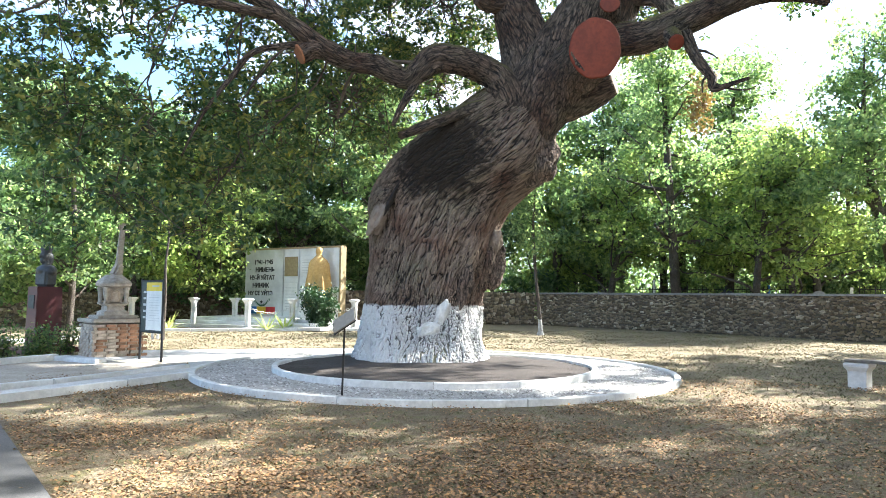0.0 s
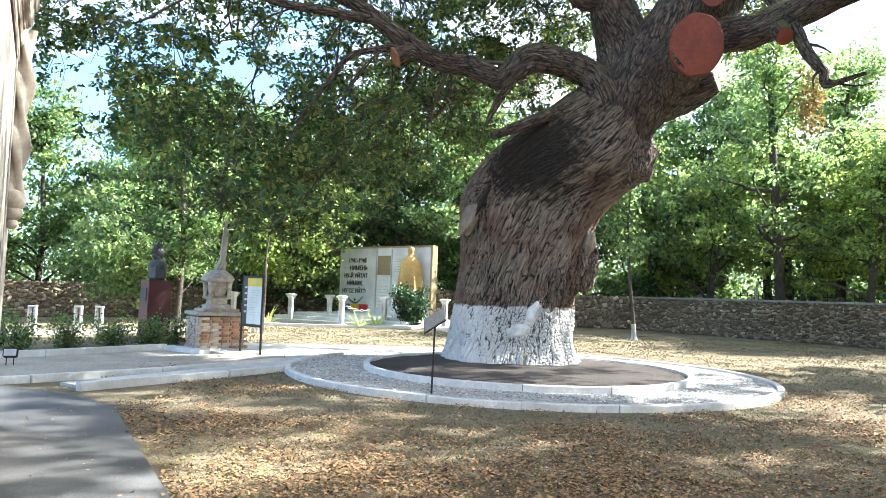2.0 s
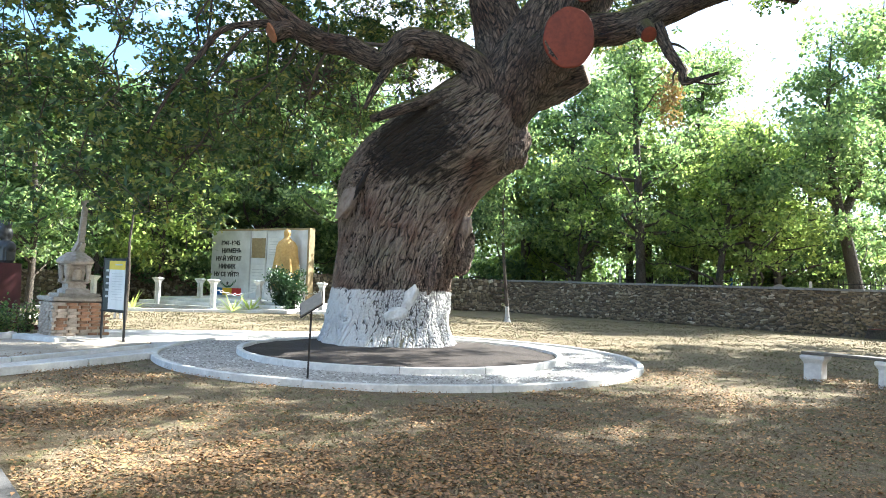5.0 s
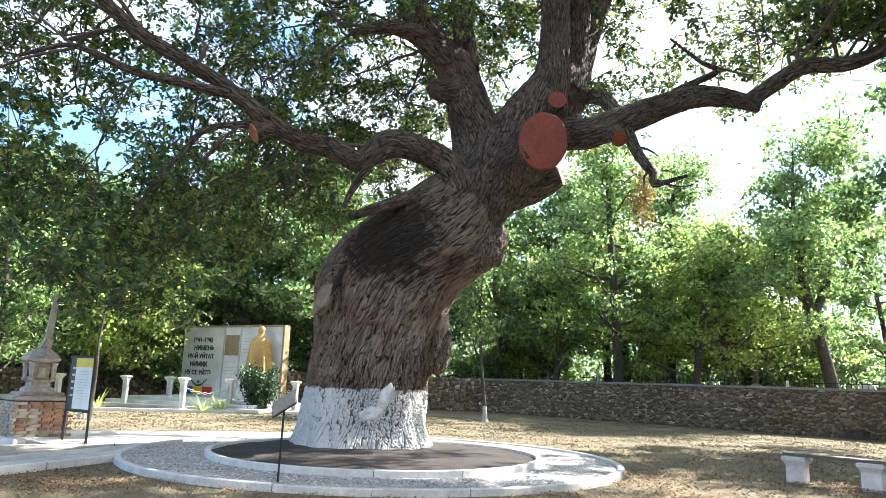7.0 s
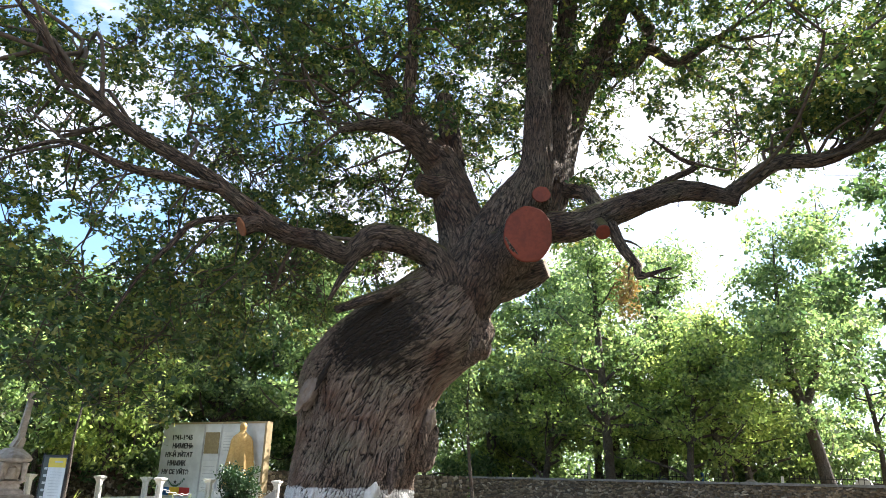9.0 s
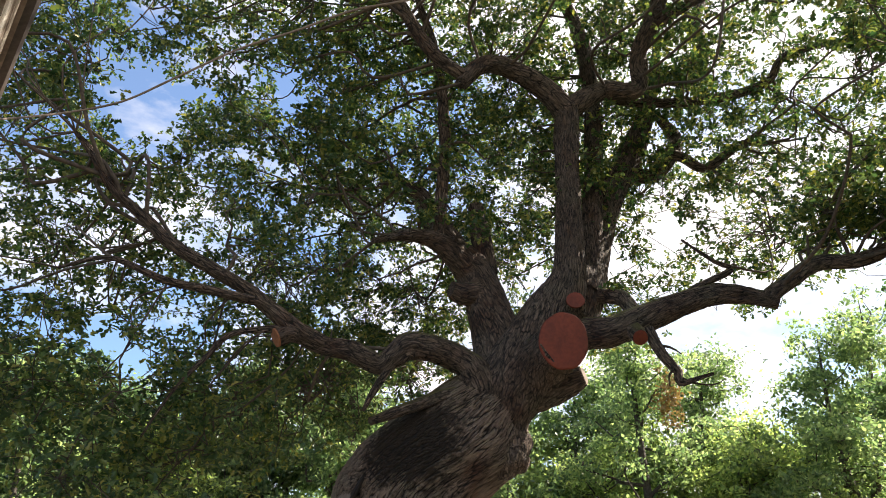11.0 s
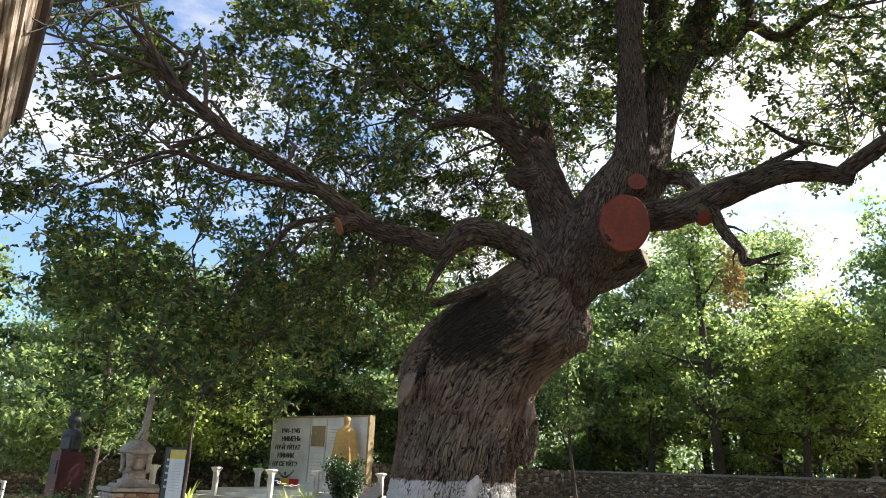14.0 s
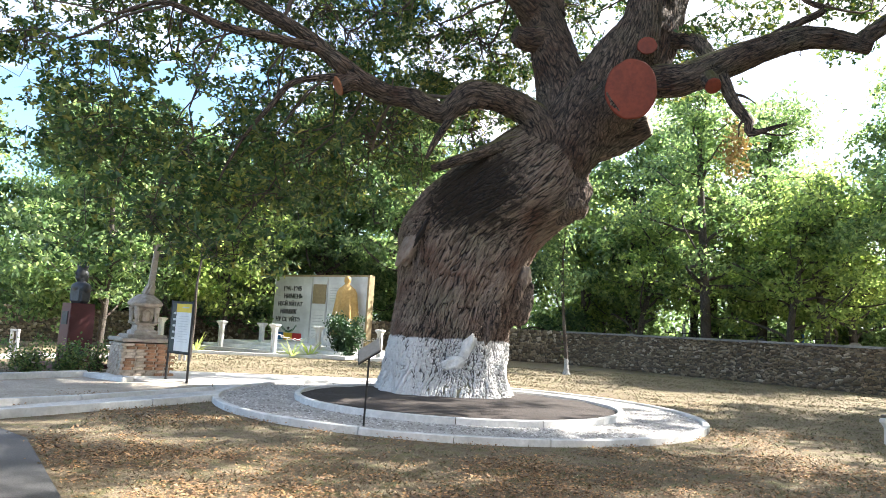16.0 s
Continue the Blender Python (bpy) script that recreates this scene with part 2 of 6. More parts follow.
M_ROSE_LEAF = leaf_material("shrub_leaf", [(0.0, (0.05, 0.1, 0.04)), (0.6, (0.12, 0.2, 0.06)), (1.0, (0.27, 0.29, 0.1))], 0.35)
M_DARK_LEAF = leaf_material("evergreen_leaf", [(0.0, (0.014, 0.04, 0.018)), (0.6, (0.03, 0.07, 0.028)), (1.0, (0.06, 0.11, 0.04))], 0.2)
M_WHITE = surface("white_limewash", (0.568, 0.576, 0.576), (0.722, 0.722, 0.714), 16.0, 0.85, 0.3, 0.008, 1.6, vary=0.03, spots=(6.0, 0.7, (0.42, 0.41, 0.38)))
M_GRAVEL = surface("gravel", (0.30, 0.285, 0.27), (0.66, 0.64, 0.61), 30.0, 0.95, 1.0, 0.06, 1.1)
M_SAND = surface("pale_sand", (0.3, 0.255, 0.2), (0.52, 0.46, 0.38), 26.0, 0.95, 0.6, 0.02, 0.9, spots=(9.0, 0.62, (0.2, 0.155, 0.1)))
M_SOIL = surface("dark_soil", (0.016, 0.013, 0.012), (0.075, 0.06, 0.052), 22.0, 1.0, 1.0, 0.03, 1.0, spots=(30.0, 0.66, (0.16, 0.11, 0.07)))
M_ASPHALT = surface("asphalt", (0.068, 0.070, 0.074), (0.132, 0.133, 0.138), 60.0, 0.85, 0.5, 0.01, 0.7)
M_CONCRETE = surface("pale_concrete", (0.450, 0.436, 0.414), (0.666, 0.648, 0.621), 22.0, 0.9, 0.4, 0.01, 0.8)
M_STONE_CAP = surface("cap_concrete", (0.2, 0.2, 0.2), (0.36, 0.355, 0.35), 10.0, 0.92, 0.5, 0.02, 0.5)
STONE_TONES = [(0.0, (0.12, 0.09, 0.062)), (0.45, (0.22, 0.17, 0.118)), (0.88, (0.32, 0.255, 0.18)), (1.0, (0.55, 0.48, 0.38))]
M_STONES = island_surface("wall_stones", STONE_TONES)
M_STONE_PIECE = surface("wall_stone", (0.15, 0.115, 0.078), (0.34, 0.27, 0.19), 9.0, 0.92, 0.5, 0.02, 1.0, vary=0.5)
M_MORTAR = surface("wall_mortar", (0.06, 0.05, 0.04), (0.2, 0.175, 0.145), 12.0, 1.0, 0.7, 0.03)
M_PLASTER = surface("old_plaster", (0.322, 0.294, 0.252), (0.434, 0.406, 0.364), 7.0, 0.9, 0.35, 0.01, 0.9, spots=(2.3, 0.62, (0.36, 0.29, 0.22)))


def cornice_material():
    """Pale old stucco with brown water streaks drawn along the moulding."""
    m, n, l, b = nodes_of("weathered_cornice")
    co = n.new("ShaderNodeTexCoord").outputs["Object"]
    mp = n.new("ShaderNodeMapping")
    mp.vector_type = "TEXTURE"
    mp.inputs["Rotation"].default_value = (0, 0, radians(126.5))
    mp.inputs["Scale"].default_value = (2.6, 0.1, 0.1)
    l.new(co, mp.inputs["Vector"])
    streak, fine = noise_tex(n, l, 1.6, 7, 0.62, mp.outputs["Vector"]), noise_tex(n, l, 30.0, 6, 0.7, co)
    blot = noise_tex(n, l, 2.2, 5, 0.65, co)
    r = ramp(n, [(0.33, (0.12, 0.085, 0.062)), (0.43, (0.3, 0.235, 0.18)), (0.5, (0.52, 0.46, 0.38)), (0.64, (0.68, 0.63, 0.56))])
    l.new(streak.outputs["Fac"], r.inputs["Fac"])
    g = ramp(n, [(0.3, (0.7, 0.7, 0.7)), (0.7, (1.1, 1.1, 1.1))])
    l.new(fine.outputs["Fac"], g.inputs["Fac"])
    k = ramp(n, [(0.36, (0.55, 0.5, 0.46)), (0.58, (1, 1, 1))])
    l.new(blot.outputs["Fac"], k.inputs["Fac"])
    col = mixed(n, l, 1.0, r.outputs["Color"], g.outputs["Color"], "MULTIPLY")
    l.new(mixed(n, l, 1.0, col, k.outputs["Color"], "MULTIPLY"), b.inputs["Base Color"])
    b.inputs["Roughness"].default_value = 0.92
    bumped(n, l, b, streak.outputs["Fac"], 0.7, 0.03)
    return m


M_CORNICE = cornice_material()
M_EAVES = surface("eaves_board", (0.2, 0.15, 0.115), (0.34, 0.27, 0.215), 14.0, 0.8, 0.2, 0.005, 1.2)
M_GUTTER = surface("brown_gutter", (0.07, 0.055, 0.048), (0.14, 0.11, 0.095), 15.0, 0.6, 0.2, 0.005, metal=0.3)
M_CABLE = surface("weathered_cable", (0.14, 0.105, 0.08), (0.27, 0.21, 0.165), 20.0, 0.8, 0.2, 0.004)
M_RED = surface("red_granite", (0.064, 0.014, 0.017), (0.102, 0.022, 0.027), 40.0, 0.45, 0.1, 0.003, 1.2)
M_BRONZE = surface("dark_bronze", (0.035, 0.04, 0.044), (0.075, 0.08, 0.086), 12.0, 0.55, 0.2, 0.01, metal=0.3)
M_GOLD = surface("gold_paint", (0.42, 0.25, 0.075), (0.6, 0.4, 0.14), 9.0, 0.55, 0.2, 0.01, 1.0)
M_BRICK = surface("brick", (0.3, 0.155, 0.09), (0.5, 0.3, 0.19), 14.0, 0.92, 0.5, 0.01, 2.0, vary=0.35)
M_BRICK_PALE = surface("limed_brick", (0.45, 0.36, 0.28), (0.66, 0.58, 0.49), 14.0, 0.92, 0.5, 0.01, 2.0, vary=0.18)
M_LIMESTONE = surface("carved_limestone", (0.33, 0.28, 0.235), (0.56, 0.5, 0.43), 9.0, 0.9, 0.5, 0.015, 1.5)
M_STEEL = surface("dark_steel", (0.02, 0.02, 0.021), (0.05, 0.048, 0.046), 20.0, 0.6, 0.15, 0.004, metal=0.4)
M_GREENBOARD = surface("dark_board", (0.02, 0.03, 0.028), (0.045, 0.055, 0.05), 10.0, 0.5, 0.1, 0.003)
M_POSTER = surface("poster_paper", (0.684, 0.703, 0.694), (0.779, 0.788, 0.779), 5.0, 0.5, 0.05, 0.002)
M_YELLOW = surface("yellow_print", (0.72, 0.53, 0.03), (0.82, 0.62, 0.06), 5.0, 0.5, 0.05, 0.002)
M_GREYPRINT = surface("grey_print", (0.45, 0.46, 0.47), (0.56, 0.57, 0.58), 5.0, 0.5, 0.05, 0.002)
M_PLATE = surface("plaque_plate", (0.22, 0.2, 0.165), (0.34, 0.31, 0.26), 18.0, 0.5, 0.1, 0.003)
M_INK = surface("black_paint", (0.015, 0.015, 0.017), (0.03, 0.03, 0.032), 8.0, 0.6, 0.05, 0.002)
M_BLUE = surface("blue_paint", (0.02, 0.11, 0.32), (0.03, 0.15, 0.4), 8.0, 0.6, 0.05, 0.002)
M_FLAGYEL = surface("flag_yellow_paint", (0.75, 0.47, 0.03), (0.85, 0.55, 0.06), 8.0, 0.6, 0.05, 0.002)
M_FLAGRED = surface("flag_red_paint", (0.5, 0.03, 0.03), (0.6, 0.05, 0.05), 8.0, 0.6, 0.05, 0.002)
M_LAUREL = surface("laurel_paint", (0.03, 0.1, 0.05), (0.05, 0.15, 0.07), 8.0, 0.6, 0.05, 0.002)
M_OCHRE = surface("ochre_frame", (0.26, 0.2, 0.11), (0.38, 0.3, 0.17), 8.0, 0.7, 0.1, 0.004)
M_PANEL = surface("white_panel", (0.595, 0.612, 0.620), (0.680, 0.697, 0.705), 4.0, 0.7, 0.1, 0.004, 0.8)
M_PLANK = surface("grey_plank", (0.09, 0.085, 0.075), (0.2, 0.185, 0.165), 18.0, 0.85, 0.3, 0.006)
M_PETAL = surface("pale_petals", (0.6, 0.5, 0.5), (0.8, 0.72, 0.7), 10.0, 0.6, 0.1, 0.003)
M_PEBBLE = island_surface("pebble", [(0.0, (0.24, 0.22, 0.205)), (0.5, (0.52, 0.5, 0.47)), (1.0, (0.78, 0.76, 0.73))], 0.9, 0.2)
M_BLADES = island_surface("dry_grass_blades", [(0.0, (0.16, 0.125, 0.07)), (0.4, (0.24, 0.195, 0.115)), (0.7, (0.3, 0.25, 0.155)), (0.8, (0.17, 0.175, 0.085)), (1.0, (0.12, 0.14, 0.06))], 0.8, 0.1)
M_LITTER = island_surface("fallen_leaf", [(0.0, (0.15, 0.09, 0.055)), (0.3, (0.25, 0.155, 0.085)), (0.7, (0.38, 0.225, 0.105)), (0.9, (0.46, 0.26, 0.1)), (1.0, (0.46, 0.34, 0.2))], 0.75, 0.1)


def ground_material():
    m, n, l, b = nodes_of("dry_lawn")
    co = n.new("ShaderNodeTexCoord").outputs["Object"]
    fine, mid, broad = noise_tex(n, l, 34.0, 8, 0.75, co), noise_tex(n, l, 3.2, 6, 0.65, co), noise_tex(n, l, 0.35, 4, 0.6, co)
    r = ramp(n, [(0.32, (0.1, 0.078, 0.054)), (0.5, (0.2, 0.16, 0.108)), (0.68, (0.31, 0.255, 0.175))])
    l.new(fine.outputs["Fac"], r.inputs["Fac"])
    g = ramp(n, [(0.36, (0.62, 0.55, 0.48)), (0.5, (1.0, 1.0, 0.97)), (0.62, (0.78, 0.88, 0.6))])
    l.new(mid.outputs["Fac"], g.inputs["Fac"])
    col = mixed(n, l, 1.0, r.outputs["Color"], g.outputs["Color"], "MULTIPLY")
    s = ramp(n, [(0.35, (0.85, 0.83, 0.8)), (0.6, (1.1, 1.1, 1.08))])
    l.new(broad.outputs["Fac"], s.inputs["Fac"])
    l.new(mixed(n, l, 1.0, col, s.outputs["Color"], "MULTIPLY"), b.inputs["Base Color"])
    b.inputs["Roughness"].default_value = 1.0
    bumped(n, l, b, fine.outputs["Fac"], 0.9, 0.04)
    return m


M_LAWN = ground_material()

# ---- building helpers ----
def link(name, mesh, mat, parent=None, label=""):
    if mat is not None and not mesh.materials:
        mesh.materials.append(mat)
    ob = new(name, mesh)
    if parent is not None:
        ob.parent = parent
    if label:
        ob["label"] = label
    return ob


def part(name, bm, mat, parent=None, label="", smooth=False):
    mesh = bpy.data.meshes.new(name)
    bm.to_mesh(mesh)
    bm.free()
    if smooth:
        mesh.shade_smooth()
    return link(name, mesh, mat, parent, label)


def raw(name, verts, faces, mat, parent=None, label="", smooth=True):
    mesh = bpy.data.meshes.new(name)
    verts = np.asarray(verts, dtype=np.float32)
    faces = np.asarray(faces, dtype=np.int32)
    k = faces.shape[1]
    mesh.vertices.add(len(verts))
    mesh.vertices.foreach_set("co", verts.ravel())
    mesh.loops.add(faces.size)
    mesh.loops.foreach_set("vertex_index", faces.ravel())
    mesh.polygons.add(len(faces))
    mesh.polygons.foreach_set("loop_start", np.arange(0, faces.size, k, dtype=np.int32))
    mesh.update(calc_edges=True)
    mesh.validate()
    if smooth:
        mesh.shade_smooth()
    return link(name, mesh, mat, parent, label)


def thing(name, label, category, at=(0, 0, 0), turn=0.0, group="", kind=""):
    e = new(name)
    e.matrix_world = pose(*at, 0, 0, turn)
    return tagged(e, label, category, group, kind)


def box(sx, sy, sz, loc=(0, 0, 0), turn=(0, 0, 0), bevel=0.01, bm=None, taper=1.0):
    """A bevelled block with its base at loc."""
    bm = bm or bmesh.new()
    made = bmesh.ops.create_cube(bm, size=1.0)["verts"]
    for v in made:
        v.co = Vector((v.co.x * sx, v.co.y * sy, (v.co.z + 0.5) * sz))
        if v.co.z > sz * 0.5:
            v.co.x, v.co.y = v.co.x * taper, v.co.y * taper
    if bevel:
        edges = list({e for v in made for e in v.link_edges})
        made = bmesh.ops.bevel(bm, geom=edges, offset=bevel, segments=2, affect="EDGES")["verts"]
    bmesh.ops.transform(bm, matrix=pose(*loc, *turn), verts=list({v for v in made}))
    return bm


def lathe(profile, sides=24, loc=(0, 0, 0), bm=None, square=False):
    """Rings (radius, height) turned round z; square gives four corners."""
    bm = bm or bmesh.new()
    k = 4 if square else sides
    off = math.pi / 4 if square else 0
    f = math.sqrt(2) if square else 1
    rings = [[bm.verts.new((loc[0] + r * f * math.cos(off + 2 * math.pi * i / k), loc[1] + r * f * math.sin(off + 2 * math.pi * i / k), loc[2] + z)) for i in range(k)] for r, z in profile]
    for a, b in zip(rings, rings[1:]):
        for i in range(k):
            bm.faces.new((a[i], a[(i + 1) % k], b[(i + 1) % k], b[i]))
    bm.faces.new(rings[0][::-1])
    bm.faces.new(rings[-1])
    return bm


def smooth_line(points, step):
    """Points (x, y, z, r) joined by a Catmull-Rom curve."""
    p = np.array(points, float)
    q = np.vstack([2 * p[0] - p[1], p, 2 * p[-1] - p[-2]])
    out = []
    for i in range(1, len(q) - 2):
        n = max(2, int(np.linalg.norm(q[i + 1, :3] - q[i, :3]) / step))
        t = np.linspace(0, 1, n, endpoint=False)[:, None]
        out.append(0.5 * (2 * q[i] + (q[i + 1] - q[i - 1]) * t + (2 * q[i - 1] - 5 * q[i] + 4 * q[i + 1] - q[i + 2]) * t ** 2 + (3 * q[i] - q[i - 1] - 3 * q[i + 1] + q[i + 2]) * t ** 3))
    line = np.vstack(out + [p[-1:]])
    line[:, 3] = np.maximum(line[:, 3], 0.004)
    return line


def tube(line, sides):
    """Vertices and quads of a tube along (x, y, z, r) rows."""
    c, r = line[:, :3], line[:, 3]
    d = np.gradient(c, axis=0)
    d /= np.linalg.norm(d, axis=1)[:, None] + 1e-9
    ref = np.array([0.3, 0.9, 0.1]) if abs(d[0, 2]) > 0.7 else np.array([0.0, 0.0, 1.0])
    u = np.cross(d, ref)
    u /= np.linalg.norm(u, axis=1)[:, None] + 1e-9
    v = np.cross(d, u)
    a = np.linspace(0, 2 * np.pi, sides, endpoint=False)
    ring = u[:, None] * np.cos(a)[None, :, None] + v[:, None] * np.sin(a)[None, :, None]
    verts = c[:, None] + ring * r[:, None, None]
    n = len(line)
    i, j = np.meshgrid(np.arange(n - 1), np.arange(sides), indexing="ij")
    k = (j + 1) % sides
    faces = np.stack([i * sides + j, i * sides + k, (i + 1) * sides + k, (i + 1) * sides + j], -1).reshape(-1, 4)
    return verts.reshape(-1, 3), faces, ring.reshape(-1, 3)


def tubes(lines, sides):
    vs, fs, k = [], [], 0
    for ln in lines:
        v, f, _ = tube(ln, sides)
        vs.append(v)
        fs.append(f + k)
        k += len(v)
    return np.vstack(vs), np.vstack(fs)


def leaf_cloud(at, size, rng, droop=0.3, wide=0.55, six=True):
    """Folded leaf blades at the points given, each with a turn of its own."""
    n = len(at)
    d = rng.normal(size=(n, 3))
    d[:, 2] -= droop
    d /= np.linalg.norm(d, axis=1)[:, None]
    s = np.cross(d, rng.normal(size=(n, 3)) * 0.6 + np.array([0, 0, 1.0]))
    s /= np.linalg.norm(s, axis=1)[:, None] + 1e-9
    up = np.cross(s, d)
    L = size * rng.uniform(0.7, 1.3, n)[:, None]
    W = L * wide * 0.5
    fold = W * 0.35
    if six:
        v = np.stack([at, at + d * L * 0.3 - s * W * 0.75 + up * fold, at + d * L * 0.72 - s * W + up * fold, at + d * L,
                      at + d * L * 0.72 + s * W + up * fold, at + d * L * 0.3 + s * W * 0.75 + up * fold], 1)
        q = np.array([[0, 1, 2, 3], [0, 3, 4, 5]])
        f = (np.arange(n)[:, None, None] * 6 + q[None]).reshape(-1, 4)
    else:
        v = np.stack([at, at + d * L * 0.5 - s * W, at + d * L + up * fold, at + d * L * 0.5 + s * W], 1)
        f = np.arange(n * 4).reshape(-1, 4)
    return v.reshape(-1, 3), f


def lobed_leaves(at, size, rng, droop=0.3, wide=0.62):
    """Folded oak leaves: each half has two lobes and a notch between them."""
    n = len(at)
    d = rng.normal(size=(n, 3))
    d[:, 2] = d[:, 2] * 0.75 - droop
    d /= np.linalg.norm(d, axis=1)[:, None]
    s = np.cross(d, rng.normal(size=(n, 3)) * 0.55 + np.array([0, 0, 1.0]))
    s /= np.linalg.norm(s, axis=1)[:, None] + 1e-9
    up = np.cross(s, d)
    L = size * rng.uniform(0.65, 1.3, n)[:, None]
    W = L * wide * 0.5
    at = at + d * L * 0.15
    row = [at]
    for side in (-1, 1):
        for t, w, h in ((0.36, 0.78, 0.3), (0.5, 0.4, 0.15), (0.78, 1.0, 0.28)):
            row.append(at + d * L * t + s * W * w * side + up * W * h)
    row.append(at + d * L - up * W * 0.3)
    q = np.array([[0, 1, 2, 3, 7], [0, 7, 6, 5, 4]])
    return np.stack(row, 1).reshape(-1, 3), (np.arange(n)[:, None, None] * 8 + q[None]).reshape(-1, 5)


def leaf_object(name, at, size, rng, mat, parent=None, label="", **kw):
    v, f = leaf_cloud(at, size, rng, **kw)
    return raw(name, v, f, mat, parent, label, smooth=False)


def wiggle(a, b, r0, r1, rng, bend=0.15, steps=5, sag=0.0):
    """A crooked line from a to b, as tube rows."""
    t = np.linspace(0, 1, steps)[:, None]
    p = np.asarray(a) * (1 - t) + np.asarray(b) * t
    ln = np.linalg.norm(np.asarray(b) - np.asarray(a))
    p[1:-1] += rng.normal(size=(steps - 2, 3)) * ln * bend * 0.5
    p[:, 2:] -= sag * ln * 4 * t * (1 - t) * -1
    return np.hstack([p, r0 + (r1 - r0) * t])


def strip(name, outline, z, mat, label, thick=0.06):
    """A flat laid surface with a real edge."""
    bm = bmesh.new()
    lo = [bm.verts.new((x, y, z - thick)) for x, y in outline]
    hi = [bm.verts.new((x, y, z)) for x, y in outline]
    bm.faces.new(hi)
    for i in range(len(lo)):
        j = (i + 1) % len(lo)
        bm.faces.new((lo[i], lo[j], hi[j], hi[i]))
    bmesh.ops.recalc_face_normals(bm, faces=bm.faces)
    return tagged(part(name, bm, mat), label, name.split("_")[-1], kind="structure")

# ---- ground ----
RING = (-0.12, 15.7)  # centre of the kerbed circle round the oak
OAK = (-0.42, 17.9)
rng = np.random.default_rng(7)


def ground_sheet():
    xs = np.concatenate([[-900, -300, -120], np.linspace(-60, 60, 121), [120, 300, 900]])
    ys = np.concatenate([[-900, -300, -60], np.linspace(-20, 80, 101), [140, 300, 900]])
    X, Y = np.meshgrid(xs, ys)
    Z = np.array([[noise.noise((x * 0.35, y * 0.35, 0)) * 0.025 for x in xs] for y in ys]) - 0.03
    v = np.stack([X, Y, Z], -1).reshape(-1, 3)
    w = len(xs)
    i, j = np.meshgrid(np.arange(len(ys) - 1), np.arange(w - 1), indexing="ij")
    f = np.stack([i * w + j, i * w + j + 1, (i + 1) * w + j + 1, (i + 1) * w + j], -1).reshape(-1, 4)
    return tagged(raw("ground", v, f, M_LAWN), "dry yellowish lawn with bare soil patches", "ground", kind="structure")


ground_sheet()

# the wall line of the house, its far corner and its outward side
U, N = Vector((-0.595, 0.804, 0)), Vector((0.804, 0.595, 0))


def house(s, n, z=0.0):
    """A point s metres along the house front and n metres off it."""
    p = U * s + N * (n - 0.336)
    return (p.x, p.y, z)


strip("asphalt_path", [house(-14, 0)[:2], house(-14, 1.33)[:2], house(10.1, 1.29)[:2], (-6.0, 9.3), (-6.9, 9.7), (-8.2, 10.1), (-10.5, 8.9), house(8.9, 0)[:2]], 0.012, M_ASPHALT, "grey worn asphalt path along the house wall")


def disc(name, r, z, mat, label, bumps=0.0, inner=0.0):
    """A round bed, a little uneven; inner cuts a round hole."""
    k = 128
    radii = np.linspace(inner, r, 20) if inner else np.concatenate([[0.01], np.linspace(0.3, r, 24)])
    v, f = [], []
    for q in radii:
        for i in range(k):
            a = 2 * math.pi * i / k
            x, y = RING[0] + q * math.cos(a), RING[1] + q * math.sin(a)
            v.append((x, y, z + bumps * noise.noise((x * 1.3, y * 1.3, 2)) + (bumps * 2.2 * (1 - q / r) if bumps else 0)))
    for m in range(len(radii) - 1):
        for i in range(k):
            j = (i + 1) % k
            f.append((m * k + i, m * k + j, (m + 1) * k + j, (m + 1) * k + i))
    return tagged(raw(name, v, f, mat), label, "bed", kind="structure")


disc("gravel_ring", 4.95, 0.03, M_GRAVEL, "pale gravel walk round the oak", inner=3.35)
disc("soil_bed", 3.36, 0.09, M_SOIL, "raised bed of dark bare soil under the oak", bumps=0.03)
strip("pavement_walk", [(-7.35, 10.6), (-6.75, 10.3), (-4.95, 13.6), (-4.7, 16.3), (-3.7, 18.95), (-0.5, 20.9), (-1.2, 22.2), (-5.6, 20.9), (-8.7, 19.9), (-9.3, 17.6), (-8.0, 16.9), (-6.0, 17.2), (-5.45, 15.6)], 0.02, M_CONCRETE, "pale trodden gravel and concrete walk")

strip("sandy_pavement", [(-12.6, 10.4), (-8.75, 9.9), (-7.95, 10.85), (-6.75, 12.75), (-5.5, 15.6), (-6.0, 17.15), (-8.0, 16.85), (-9.2, 16.6), (-10.2, 14.0), (-11.3, 12.5)], 0.016, M_SAND, "pale trodden sandy soil between the kerbs")


def pebbles():
    """Loose stones of the gravel walk."""
    q = np.random.default_rng(5)
    n = 8000
    a, r = q.uniform(0, 2 * np.pi, n), np.sqrt(q.uniform(3.48 ** 2, 4.9 ** 2, n))
    c = np.stack([RING[0] + r * np.cos(a), RING[1] + r * np.sin(a), np.full(n, 0.034)], 1)
    o = np.array([[1, 0, 0], [0, 1, 0], [-1, 0, 0], [0, -1, 0], [0, 0, 0.6], [0, 0, -0.6]], float)
    k = q.uniform(0.012, 0.034, (n, 1, 1))
    v = c[:, None] + o[None] * k * q.uniform(0.6, 1.3, (n, 6, 1))
    t = np.array([[0, 1, 4], [1, 2, 4], [2, 3, 4], [3, 0, 4]])
    f = (np.arange(n)[:, None, None] * 6 + t[None]).reshape(-1, 3)
    tagged(raw("gravel_pebbles", v.reshape(-1, 3), f, M_PEBBLE, smooth=False), "loose grey and white pebbles on the gravel walk", "gravel", kind="stuff")


pebbles()


